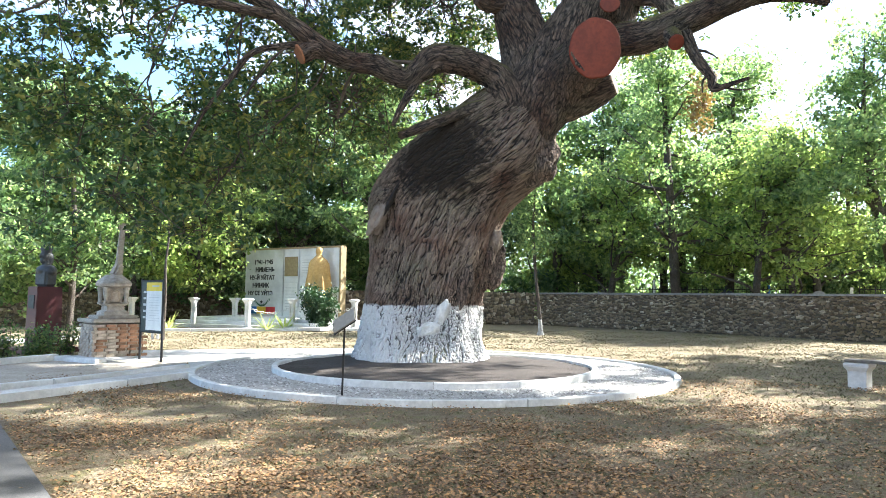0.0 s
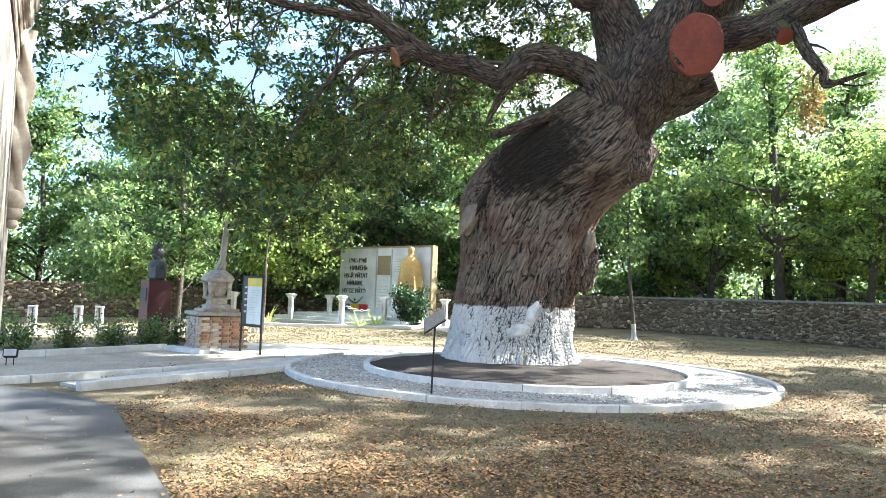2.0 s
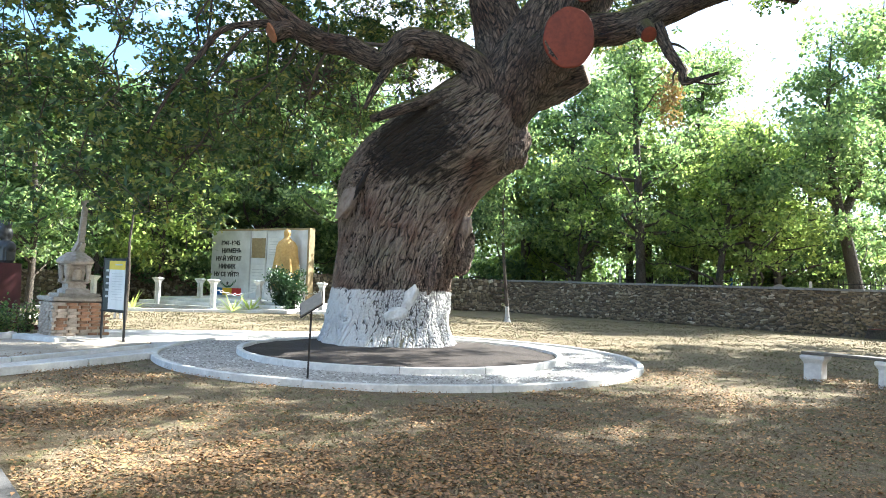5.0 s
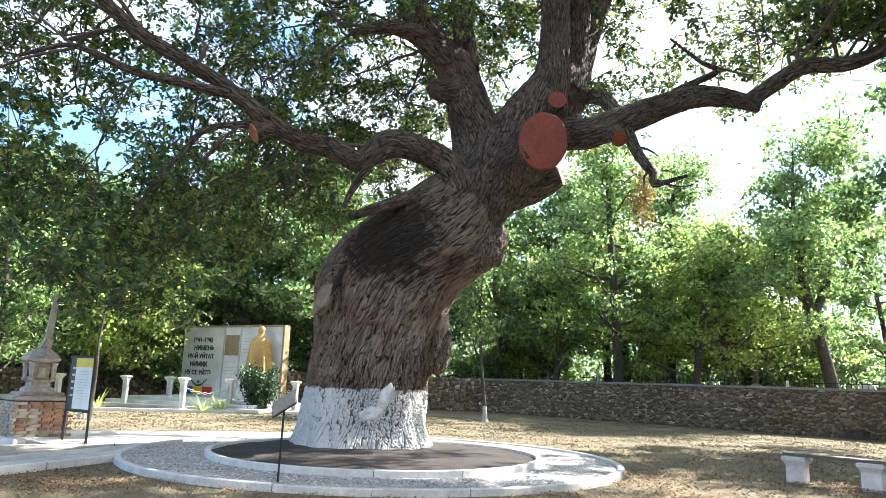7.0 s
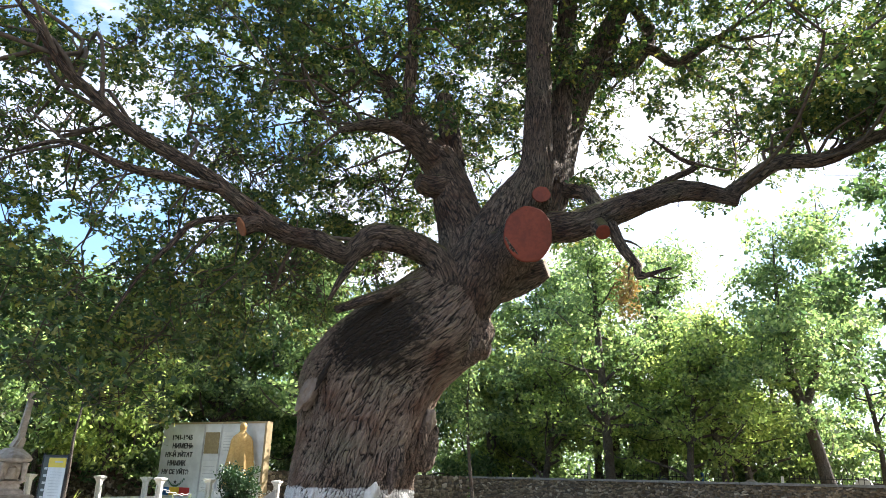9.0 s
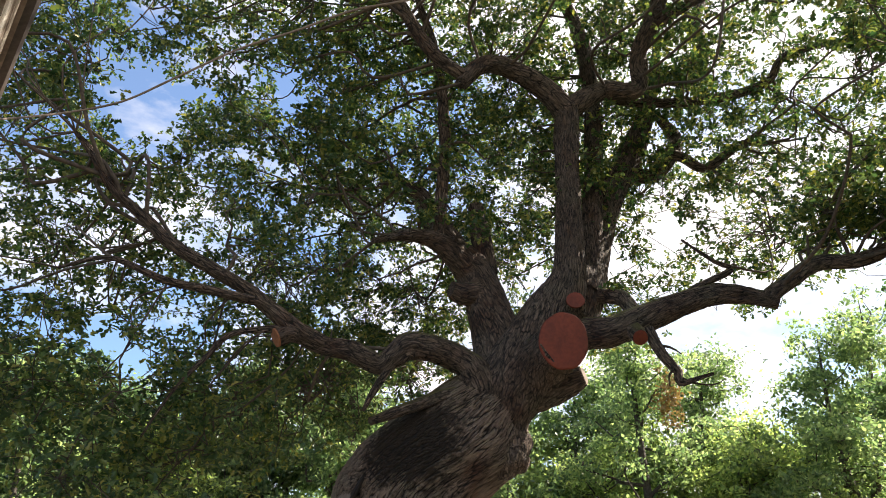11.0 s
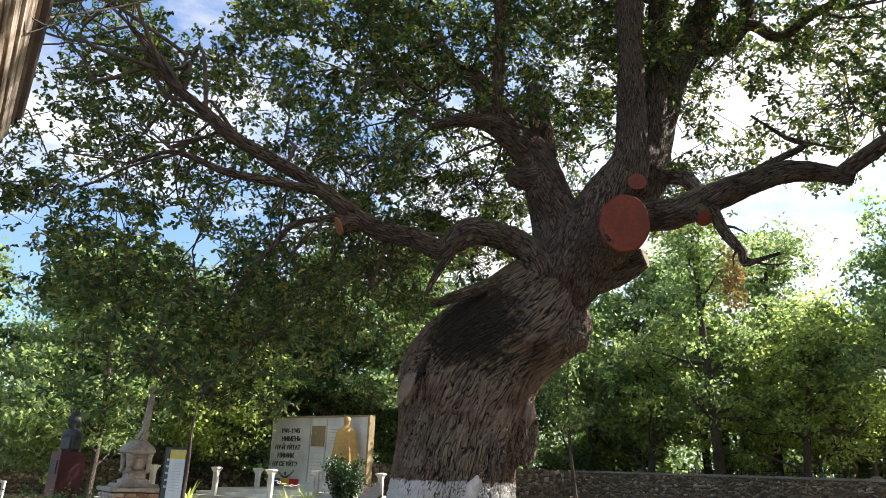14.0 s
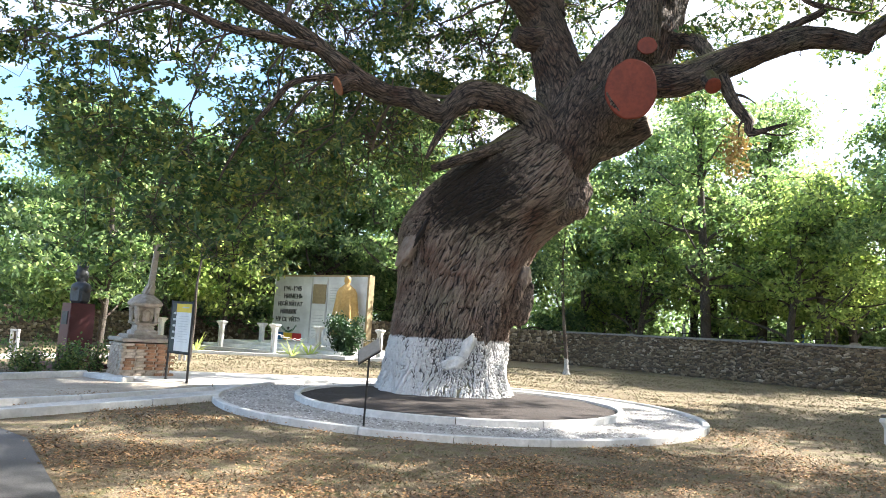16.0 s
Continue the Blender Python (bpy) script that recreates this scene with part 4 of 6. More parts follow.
def crown_has(p):
    """Whether the crown reaches a point: a broad dome, drooping far down on the left, high and thin on the right."""
    x, y, z = p
    e = ((x - 1.6) / 15.6) ** 2 + ((y - 15.5) / 9.0) ** 2 + ((z - 12.0) / 10.5) ** 2
    if e > 1:
        return False
    low = 8.0 + max(0.0, x + 1.0) * 0.2 if x > -1.5 else 7.2 - min(4.3, (-1.5 - x) * 1.05) + max(0.0, -8.0 - x) * 1.1
    if z < low or (y < 12.5 and z < 9.5) or (x > 0.7 * y and z < 10.2):
        return False
    if (x - 1.5) ** 2 + (y - 17.5) ** 2 < 3.4 ** 2 and z < 10.5:
        return False
    v = Vector(p)
    for a, b, r in OPENINGS:
        a, b = Vector(a), Vector(b)
        t = max(0.0, min(1.0, (v - a).dot(b - a) / (b - a).length_squared))
        if (v - a.lerp(b, t)).length < r * (0.7 + 0.6 * t + 0.35 * noise.noise(v * 0.9)):
            return False
    front = max(0.0, min(1.0, (17.2 - y - 0.25 * max(0.0, 1 - x)) / 3.0)) * (1.0 if z < 17.5 else 0.65)
    # front sprays cleared only within view; unseen ones beyond stay, to shade the lawn
    if front > 0.25 and -5.5 < x < 0.76 * y and z < 16.5:
        return False
    dens = (0.44 - 0.44 * front) - (0.2 if x < -4 and z > 7 else 0.1 if x < -4 else 0.0) + (1.1 - 0.5 * front) * noise.noise((x * 0.55, y * 0.55, z * 0.65)) + (0.15 if x > 0.76 * y else 0.22 if z > 12.5 and x < 6 else 0.1 if x > 5 and z > 14 else -0.1 if x > 6 else 0.0) + 0.25 * (e - 0.4)
    return rg.random() < dens


rg = random.Random(11)
centres = []
while len(centres) < 3120:
    p = (rg.uniform(-13.5, 17), rg.uniform(6.5, 24.5), rg.uniform(2.8, 22.5))
    if crown_has(p):
        centres.append(p)
# sprays on the far end of the long right-hand arm
while len(centres) < 3250:
    t = rg.random()
    centres.append((9.5 + 5.5 * t + rg.gauss(0, 0.7), 15.2 - 0.8 * t + rg.gauss(0, 1.0), 10.2 + 1.0 * t + abs(rg.gauss(0, 0.7))))
centres = np.array(centres)
boughs = []
busy = np.zeros(len(SK))  # keeps boughs from all leaving one spot
for c in centres[rng.choice(len(centres), 210, replace=False)]:
    k = np.argmin(np.linalg.norm(SK[:, :3] - c, axis=1) + np.maximum(0, SK[:, 2] - c[2]) * 0.6 + busy)
    busy += 0.4 * np.exp(-((SK[:, :3] - SK[k, :3]) ** 2).sum(1) / 0.5)
    r = min(0.05, SK[k, 3] * 0.5) * (0.5 if c[2] < 7.5 else 1.0)
    boughs.append(smooth_line(wiggle(SK[k, :3], c, r, 0.014, rng, 0.15, 6), 0.35))
BK = np.vstack(boughs + [SK])
# the low curtain of sprays under the left-hand limb
curtain = [(-8.8 + 4.6 * rg.random(), 15.6 + rg.gauss(0, 1.2), 6.2 - 3.4 * rg.random() ** 1.3) for _ in range(150)]
curtain = [c for c in curtain if noise.noise((c[0] * 0.8, c[1] * 0.8, c[2] * 0.9)) > -0.05]
behind = [(-6.5 + 8.0 * rg.random(), 19.8 + 3.7 * rg.random(), 5.5 + 5.5 * rg.random()) for _ in range(350)]
behind = [c for c in behind if noise.noise((c[0] * 0.7, c[1] * 0.7, c[2] * 0.8)) > -0.12 and (abs(c[1] - 17.0 - 0.43 * c[2]) > 1.3 or abs(c[0] + 6.0 - 1.02 * c[2]) > 2.0)]
centres = np.vstack([centres, curtain, behind])
twigs = []
for c in centres:
    k = np.argmin(np.linalg.norm(BK[:, :3] - c, axis=1))
    twigs.append(wiggle(BK[k, :3], c, min(0.025, BK[k, 3]), 0.007, rng, 0.25, 5))
    twigs.append(wiggle(twigs[-1][3, :3], c + rng.normal(size=3) * 0.3, 0.009, 0.004, rng, 0.2, 3))
shift = np.array([OX, OY, 0])
v, f = tubes(boughs, 6)
raw("bough", v - shift, f, M_TWIG, oak, "crooked thin dark boughs")["kind"] = "stuff"
v, f = tubes(twigs, 3)
raw("twig", v - shift, f, M_TWIG, oak)["kind"] = "stuff"
tips = np.repeat(centres, 9, axis=0)
spread = np.repeat(rng.uniform(0.16, 0.36, len(centres)), 9)[:, None]
tips = tips + rng.normal(size=tips.shape) * spread * np.array([1, 1, 0.65])
at = np.repeat(tips, 6, axis=0) + rng.normal(size=(len(tips) * 6, 3)) * 0.025
v, f = lobed_leaves(at - shift, 0.165, rng, 0.22)
crown = raw("crown", v, f, M_OAK_LEAF, oak, "small lobed green oak leaves in ragged sprays", smooth=False)
crown["kind"] = "stuff"

# ---- the trees round about ----
def young_tree(h, r, seed, mat, leaves=9000, size=0.2, lean=0.3, low=0.25, bark=None, trunk_r=0.16, fork=None):
    """A slender tree: tapered trunk, limbs, and a ragged crown of clumps."""
    q = np.random.default_rng(seed)
    e = thing("tree", "", "")
    top = np.array([q.normal() * lean, q.normal() * lean, h * 0.9])
    line = smooth_line([(0, 0, -0.2, trunk_r * 1.25), (0.03, 0, 0.4, trunk_r), (top[0] * 0.3 + q.normal() * 0.12, top[1] * 0.3, h * 0.3, trunk_r * 0.85), (top[0] * 0.7 + q.normal() * 0.2, top[1] * 0.7, h * 0.62, trunk_r * 0.55), (top[0], top[1], top[2], 0.02)], 0.3)
    if fork:
        line = smooth_line(fork[0], 0.3)
    v, f, out = tube(line, 12)
    raw("trunk", v, f, bark or M_BARK_FAR, e)
    lines = [line] + [smooth_line(a, 0.3) for a in (fork or [])[1:]]
    for a in lines[1:]:
        v, f, out = tube(a, 10)
        raw("fork", v, f, bark or M_BARK_FAR, e)
    limbs = []
    for i in range(22 if not fork else 30):
        t = q.uniform(low, 0.95)
        line = lines[i % len(lines)]
        b = line[int(t * (len(line) - 1))]
        a = q.uniform(0, 2 * math.pi)
        reach = r * q.uniform(0.55, 1.0) * (1.15 - 0.75 * max(0, (t - 0.45) / 0.55))
        tip = b[:3] + np.array([math.cos(a) * reach, math.sin(a) * reach, reach * q.uniform(0.05, 0.75)])
        limbs.append(smooth_line(wiggle(b[:3], tip, b[3] * 0.5, 0.012, q, 0.16, 5), 0.4))
    v, f = tubes(limbs, 5)
    raw("limb", v, f, bark or M_BARK_FAR, e)
    tips = np.vstack([ln[len(ln) // 3:, :3] for ln in limbs] + [line[len(line) * 2 // 3:, :3]])
    k = leaves // 44
    cl = tips[q.integers(0, len(tips), k)] + q.normal(size=(k, 3)) * np.array([0.5, 0.5, 0.38])
    at = np.repeat(cl, 44, axis=0) + q.normal(size=(k * 44, 3)) * np.repeat(q.uniform(0.2, 0.52, k), 44)[:, None] * np.array([1, 1, 0.42])
    c = leaf_object("crown", at, size, q, mat, e, six=False, wide=0.6, droop=0.4)
    c["kind"] = "stuff"
    return e


# a tree that leans and then parts into two stems and a long low arm
FORK = [[(0.35, 0, -0.2, 0.42), (0.25, 0, 1.2, 0.34), (0, 0, 2.4, 0.31), (-0.35, 0, 4.0, 0.28), (-0.8, 0, 5.6, 0.26), (-1.1, 0.2, 8.0, 0.17), (-1.2, 0.3, 10.5, 0.11), (-1.1, 0.2, 14.2, 0.02)],
        [(-0.7, 0, 5.2, 0.22), (-0.1, 0.1, 6.4, 0.2), (0.6, 0.1, 8.4, 0.16), (0.9, 0.2, 11.0, 0.12), (1.4, 0.3, 13.0, 0.08), (1.5, 0.2, 16.2, 0.02)],
        [(-0.9, 0, 5.9, 0.14), (-1.8, 0.1, 6.7, 0.11), (-3.0, 0.2, 6.8, 0.08), (-4.0, 0.1, 6.5, 0.04), (-5.0, 0.1, 7.0, 0.02)]]
KINDS = [young_tree(13.5, 4.4, 1, M_LEAF_A, 17000, 0.26, 0.5, 0.14), young_tree(12.0, 4.4, 2, M_LEAF_B, 11500, 0.28, 0.7, 0.26), young_tree(15.5, 4.8, 3, M_LEAF_C, 18000, 0.27, 0.5, 0.1), young_tree(13.0, 4.2, 4, M_LEAF_B, 10500, 0.28, 0.9, 0.25),
         young_tree(8.5, 4.0, 5, M_LEAF_A, 13000, 0.26, 0.5, 0.06), young_tree(16.0, 4.8, 6, M_LEAF_A, 16000, 0.27, 0.5, 0.14), young_tree(17.0, 3.7, 9, M_LEAF_A, 11000, 0.27, 1.2, 0.28, None, 0.42),
         young_tree(17.5, 4.6, 12, M_LEAF_A, 10500, 0.23, 0.7, 0.24, None, 0.27), young_tree(11.0, 4.4, 15, M_LEAF_B, 6800, 0.23, 0.9, 0.2, None, 0.2),
         young_tree(16.0, 4.7, 18, M_LEAF_A, 18500, 0.23, 0.5, 0.3, None, 0.3, FORK)]
TREE_WORDS = ["tall green ash tree, behind the wall or added out of view for shade", "bright green lime tree with sunlit leaves", "tall dark green tree with dense leaves, some copies added out of view for shade", "slender leaning tree with yellow-green leaves", "low bushy green tree", "tall airy tree with fine green leaves, one copy added out of view for shade", "old tree with a thick dark trunk", "tall airy tree with a stout trunk and bright leaves", "small airy green tree behind the wall", "leaning dark tree forked into two tall stems"]
PLACES = [  # kind, x, y, size, turn
    # two added beside the view to shade the near lawn and gravel ring
    (2, 16.8, 10.2, 1.3, 35), (2, 19.8, 20.4, 0.98, 190),
    (0, -27.5, 37, 1.05, 20), (0, -33.5, 35, 1.05, 80), (5, -22.5, 42.5, 0.98, 140), (4, -28.5, 31, 1.0, 10), (4, -22.5, 37.5, 1.1, 200), (0, -17.5, 44.5, 1.1, 260), (4, -32, 29, 1.0, 75),
    (2, -12.5, 46, 1.05, 30), (4, -16.5, 46.0, 1.1, 120), (5, -8, 47.5, 1.05, 220), (2, -4.2, 45.2, 1.0, 300), (0, -1, 49, 1.1, 60), (4, -11.8, 43.8, 1.2, 310), (2, 3.5, 47.5, 0.95, 170),
    (1, 7.3, 46.5, 1.05, 15), (7, 12.05, 36.7, 0.98, 95), (5, 10.2, 45.5, 1.12, 15), (8, 16.2, 48.5, 1.35, 40), (7, 17.4, 43.4, 1.05, 200), (8, 14.95, 34.3, 0.95, 185), (6, -2.9, 40.3, 0.95, 45), (9, 21.0, 33.0, 1.0, 0), (8, 17.6, 35.5, 1.0, 275), (8, 9.6, 41.5, 1.0, 150),
    # unseen trees added for shade: the last five, (19.2, 14.2) and (22.4, 19.0)
    (2, 13, 53, 0.95, 10), (8, 22, 49, 1.3, 70), (1, -12.3, 36.2, 0.85, 200), (0, -15.6, 30.2, 0.9, 20), (2, -16.2, 38.4, 0.9, 250), (4, 9.5, 51.0, 1.1, 40), (4, 17.0, 47.5, 1.0, 160), (4, 22.5, 41.0, 0.9, 280), (2, 19.2, 14.2, 0.85, 140), (5, 22.4, 19.0, 0.8, 40), (5, -39, 41, 1.0, 90), (2, -16, 53, 1.05, 45), (4, -5.5, 52, 1.3, 10), (6, -9.2, 44.6, 0.95, 100), (4, -24, 48, 1.4, 60), (3, 18.6, 42.5, 0.95, 20), (7, 14.5, 46.5, 1.05, 75), (0, 24.5, 42.5, 1.05, 50), (5, 30, 41.5, 1.05, 120), (8, 20.2, 38.5, 1.1, 10), (2, 4, -13, 1.0, 15), (2, 13, -8, 1.0, 95), (0, 20, -3, 1.05, 175), (2, 24.5, 12.0, 1.0, 20), (0, 17.5, 3.5, 1.0, 110)]
used = set()
for k, x, y, s, a in PLACES:
    m = pose(x, y, 0, 0, 0, a) @ Matrix.Diagonal((s, s, s, 1))
    if k in used:
        o = KINDS[k].copy()
        scene.collection.objects.link(o)
        for ch in KINDS[k].children:
            cc = ch.copy()
            scene.collection.objects.link(cc)
            cc.parent = o
    else:
        o = KINDS[k]
        used.add(k)
    o.matrix_basis = m
    tagged(o, TREE_WORDS[k], "tree", "trees round the churchyard")


def far_woods():
    """Foliage that closes the view behind the trees: stems, and leaves in heaps."""
    q = np.random.default_rng(31)
    n = 1700
    a = np.radians(q.uniform(-62, 62, n))
    d = q.uniform(54, 66, n)
    cl = np.stack([np.sin(a) * d, np.cos(a) * d, np.abs(q.normal(size=n)) * 3.2 + q.uniform(0, 3.0, n)], 1)
    at = np.repeat(cl, 40, axis=0) + q.normal(size=(n * 40, 3)) * 0.9
    at[:, 2] = np.abs(at[:, 2])
    o = leaf_object("far_woods", at, 0.42, q, M_LEAF_A, None, six=False)
    tagged(o, "dense green woods in the distance", "woods", kind="stuff")


far_woods()

# ---- the house beside the path ----
def along(name, profile, s0, s1, mat, parent, label=""):
    """A moulding: a closed profile (n, z) drawn along the house front."""
    bm = bmesh.new()
    a = [bm.verts.new(house(s0, n, z)) for n, z in profile]
    b = [bm.verts.new(house(s1, n, z)) for n, z in profile]
    k = len(profile)
    for i in range(k):
        bm.faces.new((a[i], a[(i + 1) % k], b[(i + 1) % k], b[i]))
    bm.faces.new(a)
    bm.faces.new(b[::-1])
    bmesh.ops.recalc_face_normals(bm, faces=bm.faces)
    return part(name, bm, mat, parent, label)


hs = thing("stone_house", "old plastered house front with moulded cornice and brown gutter", "house")
along("wall", [(0, -0.3), (0, 3.9), (-5.0, 3.9), (-5.0, -0.3)], -13, 9.15, M_PLASTER, hs, "weathered cream plaster wall")
along("base_course", [(0.03, -0.3), (0.03, 0.45), (0.003, 0.5), (0.003, -0.3)], -13, 9.17, M_LIMESTONE, hs)
along("pilaster", [(0.012, -0.3), (0.012, 3.84), (0.003, 3.84), (0.003, -0.3)], 8.35, 9.18, M_PLASTER, hs, "flat plaster corner pilaster")
for prof in ([(-0.3, 3.84), (0.015, 3.84), (0.03, 3.87), (0.02, 3.92), (0.02, 4.02), (-0.3, 4.02)], [(-0.3, 4.02), (0.035, 4.02), (0.055, 4.06), (0.035, 4.1), (0.035, 4.2), (-0.3, 4.2)],
             [(-0.3, 4.2), (0.05, 4.2), (0.08, 4.24), (0.05, 4.3), (0.05, 4.4), (-0.3, 4.4)], [(-0.3, 4.4), (0.09, 4.4), (0.12, 4.45), (0.09, 4.5), (0.1, 4.58), (-0.3, 4.58)], [(-0.3, 4.58), (0.13, 4.58), (0.16, 4.63), (0.14, 4.7), (0.14, 4.8), (-0.3, 4.8)],
             [(-0.3, 4.8), (0.18, 4.8), (0.21, 4.88), (0.21, 4.97), (-0.3, 4.97)], [(-0.3, 4.97), (0.24, 4.97), (0.27, 5.06), (0.31, 5.12), (0.31, 5.26), (-0.3, 5.26)]):
    along("cornice", prof, -13, 9.05 + prof[1][0] * 0.3, M_CORNICE, hs, "weathered brown-streaked moulded cornice")
along("soffit_board", [(-0.3, 5.26), (0.345, 5.26), (0.345, 5.34), (-0.3, 5.36)], -13, 9.12, M_EAVES, hs, "brown eaves board")
along("gutter", [(0.30, 5.345), (0.33, 5.35), (0.4, 5.38), (0.425, 5.43), (0.425, 5.47), (0.41, 5.47), (0.39, 5.41), (0.32, 5.39), (0.30, 5.47)], -13, 9.2, M_GUTTER, hs, "brown sheet-metal gutter")
along("roof", [(0.38, 5.48), (0.38, 5.52), (-5.2, 8.0), (-5.2, 7.9)], -13, 9.2, M_GUTTER, hs, "brown sheet roof")
pts = [(*house(9.12 + 0.3 * t, 0.36 - 0.7 * t, 5.33 - 0.12 * t), 0.04) for t in (0, 0.35, 0.7, 1.0)]
v, f, _ = tube(smooth_line(pts, 0.05), 12)
raw("downpipe", v, f, M_STEEL, hs, "bent grey rainwater pipe")


def twisted_column():
    line = [(*house(8.62, 0.06, z), 0.08 + 0.02 * math.sin(z * 9)) for z in np.linspace(2.45, 4.22, 60)]
    v, f, out = tube(np.array(line), 24)
    a = np.tile(np.arange(24) * 2 * math.pi / 24, 60)
    z = v[:, 2]
    v = v + out * (0.03 * np.sin(3 * a + z * 11))[:, None]
    raw("twisted_column", v, f, M_LIMESTONE, hs, "carved twisted half column of brownish stone")
    bm = bmesh.new()
    for q, r in ((2.42, 0.12), (2.3, 0.095), (2.18, 0.06)):
        bmesh.ops.create_uvsphere(bm, u_segments=16, v_segments=10, radius=r, matrix=Matrix.Translation(house(8.62, 0.06, q)))
    part("column_bracket", bm, M_LIMESTONE, hs, "rounded carved bracket", True)


twisted_column()
for k in range(2):
    v0 = smooth_line([(*house(6.2 + 0.25 * k, 0.30, 5.05), 0.006), (*house(6.5, 0.42, 5.2), 0.006), (*house(6.75 - 0.3 * k, 0.5, 5.4), 0.006)], 0.05)
    vv, ff, _ = tube(v0, 6)
    raw("gutter_hook", vv, ff, M_STEEL, hs)

cable = thing("cable", "long sagging grey-brown cable from the eaves into the oak", "cable", house(6.6, 0.2, 5.25))
run = np.array([house(6.6, 0.2, 5.25), (-6.33, 9.0, 7.9), (-6.70, 11.10, 9.59), (-5.91, 11.40, 10.13), (-5.15, 11.70, 11.01), (-4.10, 12.00, 12.11), (-3.00, 12.20, 12.90), (-1.85, 12.50, 13.88), (-0.58, 12.80, 14.63), (0.33, 13.00, 15.54), (1.6, 13.6, 17.0)]) - np.array(house(6.6, 0.2, 5.25))
v, f, _ = tube(smooth_line(np.hstack([run, np.linspace(0.016, 0.034, len(run))[:, None]]), 0.15), 8)
raw("wire", v, f, M_CABLE, cable)
part("anchor", box(0.05, 0.1, 0.08, (0, 0.0, -0.04), (0, 0, 36), 0.008), M_STEEL, cable, "small iron wall anchor")

# ---- rubble walls ----
def stone_verts(w, h, d, q):
    """A rough block with a swollen face: width along x, out along -y."""
    j = lambda s: q.uniform(-s, s)
    c = [(-w / 2 + j(w * .1), -w * 0 , -h / 2 + j(h * .1)), (w / 2 + j(w * .1), 0, -h / 2 + j(h * .1)), (w / 2 + j(w * .1), 0, h / 2 + j(h * .1)), (-w / 2 + j(w * .1), 0, h / 2 + j(h * .1))]
    back = [(x, 0.05, z) for x, _, z in c]
    rim = [(x * 0.97, -d * 0.45, z * 0.95) for x, _, z in c]
    face = [(x * 0.68 + j(0.01), -d + j(d * .25), z * 0.62 + j(0.01)) for x, _, z in c]
    return back + rim + face


STONE_FACES = [(0, 1, 5, 4), (1, 2, 6, 5), (2, 3, 7, 6), (3, 0, 4, 7), (4, 5, 9, 8), (5, 6, 10, 9), (6, 7, 11, 10), (7, 4, 8, 11), (8, 9, 10, 11)]


def rubble_wall(name, a, b, h, thick, label, pieces=(0, 0), cap=True, row=0.145):
    """A mortared wall from a to b, faced with stones; those between the two distances along it are pieces of their own."""
    q = random.Random(name)
    d = Vector((b[0] - a[0], b[1] - a[1], 0))
    ln = d.length
    ang = math.degrees(math.atan2(d.y, d.x))
    e = thing(name, label, "wall", (*a, 0), ang, kind="structure")
    part("wall_core", box(ln, thick, h + 0.2, (ln / 2, thick / 2, -0.2), bevel=0.0), M_MORTAR, e)
    if cap:
        x = 0.0
        while x < ln:
            w = min(ln - x, q.uniform(1.6, 2.4))
            part("cap_slab", box(w - 0.015, thick + 0.2, 0.1, (x + w / 2, thick / 2, h + q.uniform(-0.006, 0.006)), (0, q.uniform(-.2, .2), 0), 0.015), M_STONE_CAP, e, "grey concrete coping slab")
            x += w
    shapes = []
    for k in range(10):
        m = bpy.data.meshes.new("wall_stone")
        m.from_pydata(stone_verts(1.0, 1.0, 0.07, q), [], STONE_FACES)
        m.materials.append(M_STONE_PIECE)
        shapes.append(m)
    V, F, z, n = [], [], 0.0, 0
    while z < h - 0.05:
        rh = min(h - z, row * q.uniform(0.75, 1.35))
        x = q.uniform(-0.2, 0)
        while x < ln:
            w = q.uniform(0.08, 0.34) * q.uniform(0.7, 1.15)
            hh = rh * q.uniform(0.65, 1.5)
            cx, cz = x + w / 2, min(h - hh * 0.4, max(hh * 0.3, z + rh / 2 + q.uniform(-0.07, 0.07)))
            if pieces[0] < cx < pieces[1] and n < 300:
                o = link("wall_stone", q.choice(shapes), None, e)
                o.matrix_basis = pose(cx, 0, cz, 0, q.uniform(-28, 28), 0) @ Matrix.Diagonal((w * 0.93, q.uniform(0.6, 1.3), hh * 0.92, 1))
                n += 1
            else:
                t = math.radians(q.uniform(-28, 28))
                k = len(V)
                for px, py, pz in stone_verts(w * 0.93, hh * 0.92, q.uniform(0.03, 0.09), q):
                    V.append((cx + px * math.cos(t) - pz * math.sin(t), py, cz + px * math.sin(t) + pz * math.cos(t)))
                F += [tuple(i + k for i in f) for f in STONE_FACES]
            x += w
        z += rh
    raw("rubble", V, F, M_STONES, e, smooth=False)["kind"] = "stuff"
    return e


rubble_wall("wall_churchyard", (5.8, 43.2), (24.6, 20.6), 1.82, 0.45, "long rubble stone churchyard wall with grey coping", (16.5, 23.0), row=0.105)
rubble_wall("wall_back", (-14.6, 42.2), (5.6, 43.4), 1.9, 0.45, "dark rubble stone wall under the trees", cap=False, row=0.17)
rubble_wall("wall_side", (-26.5, 22.6), (-14.7, 42.0), 1.6, 0.45, "dark rubble stone wall beside the flower bed", cap=False, row=0.115)

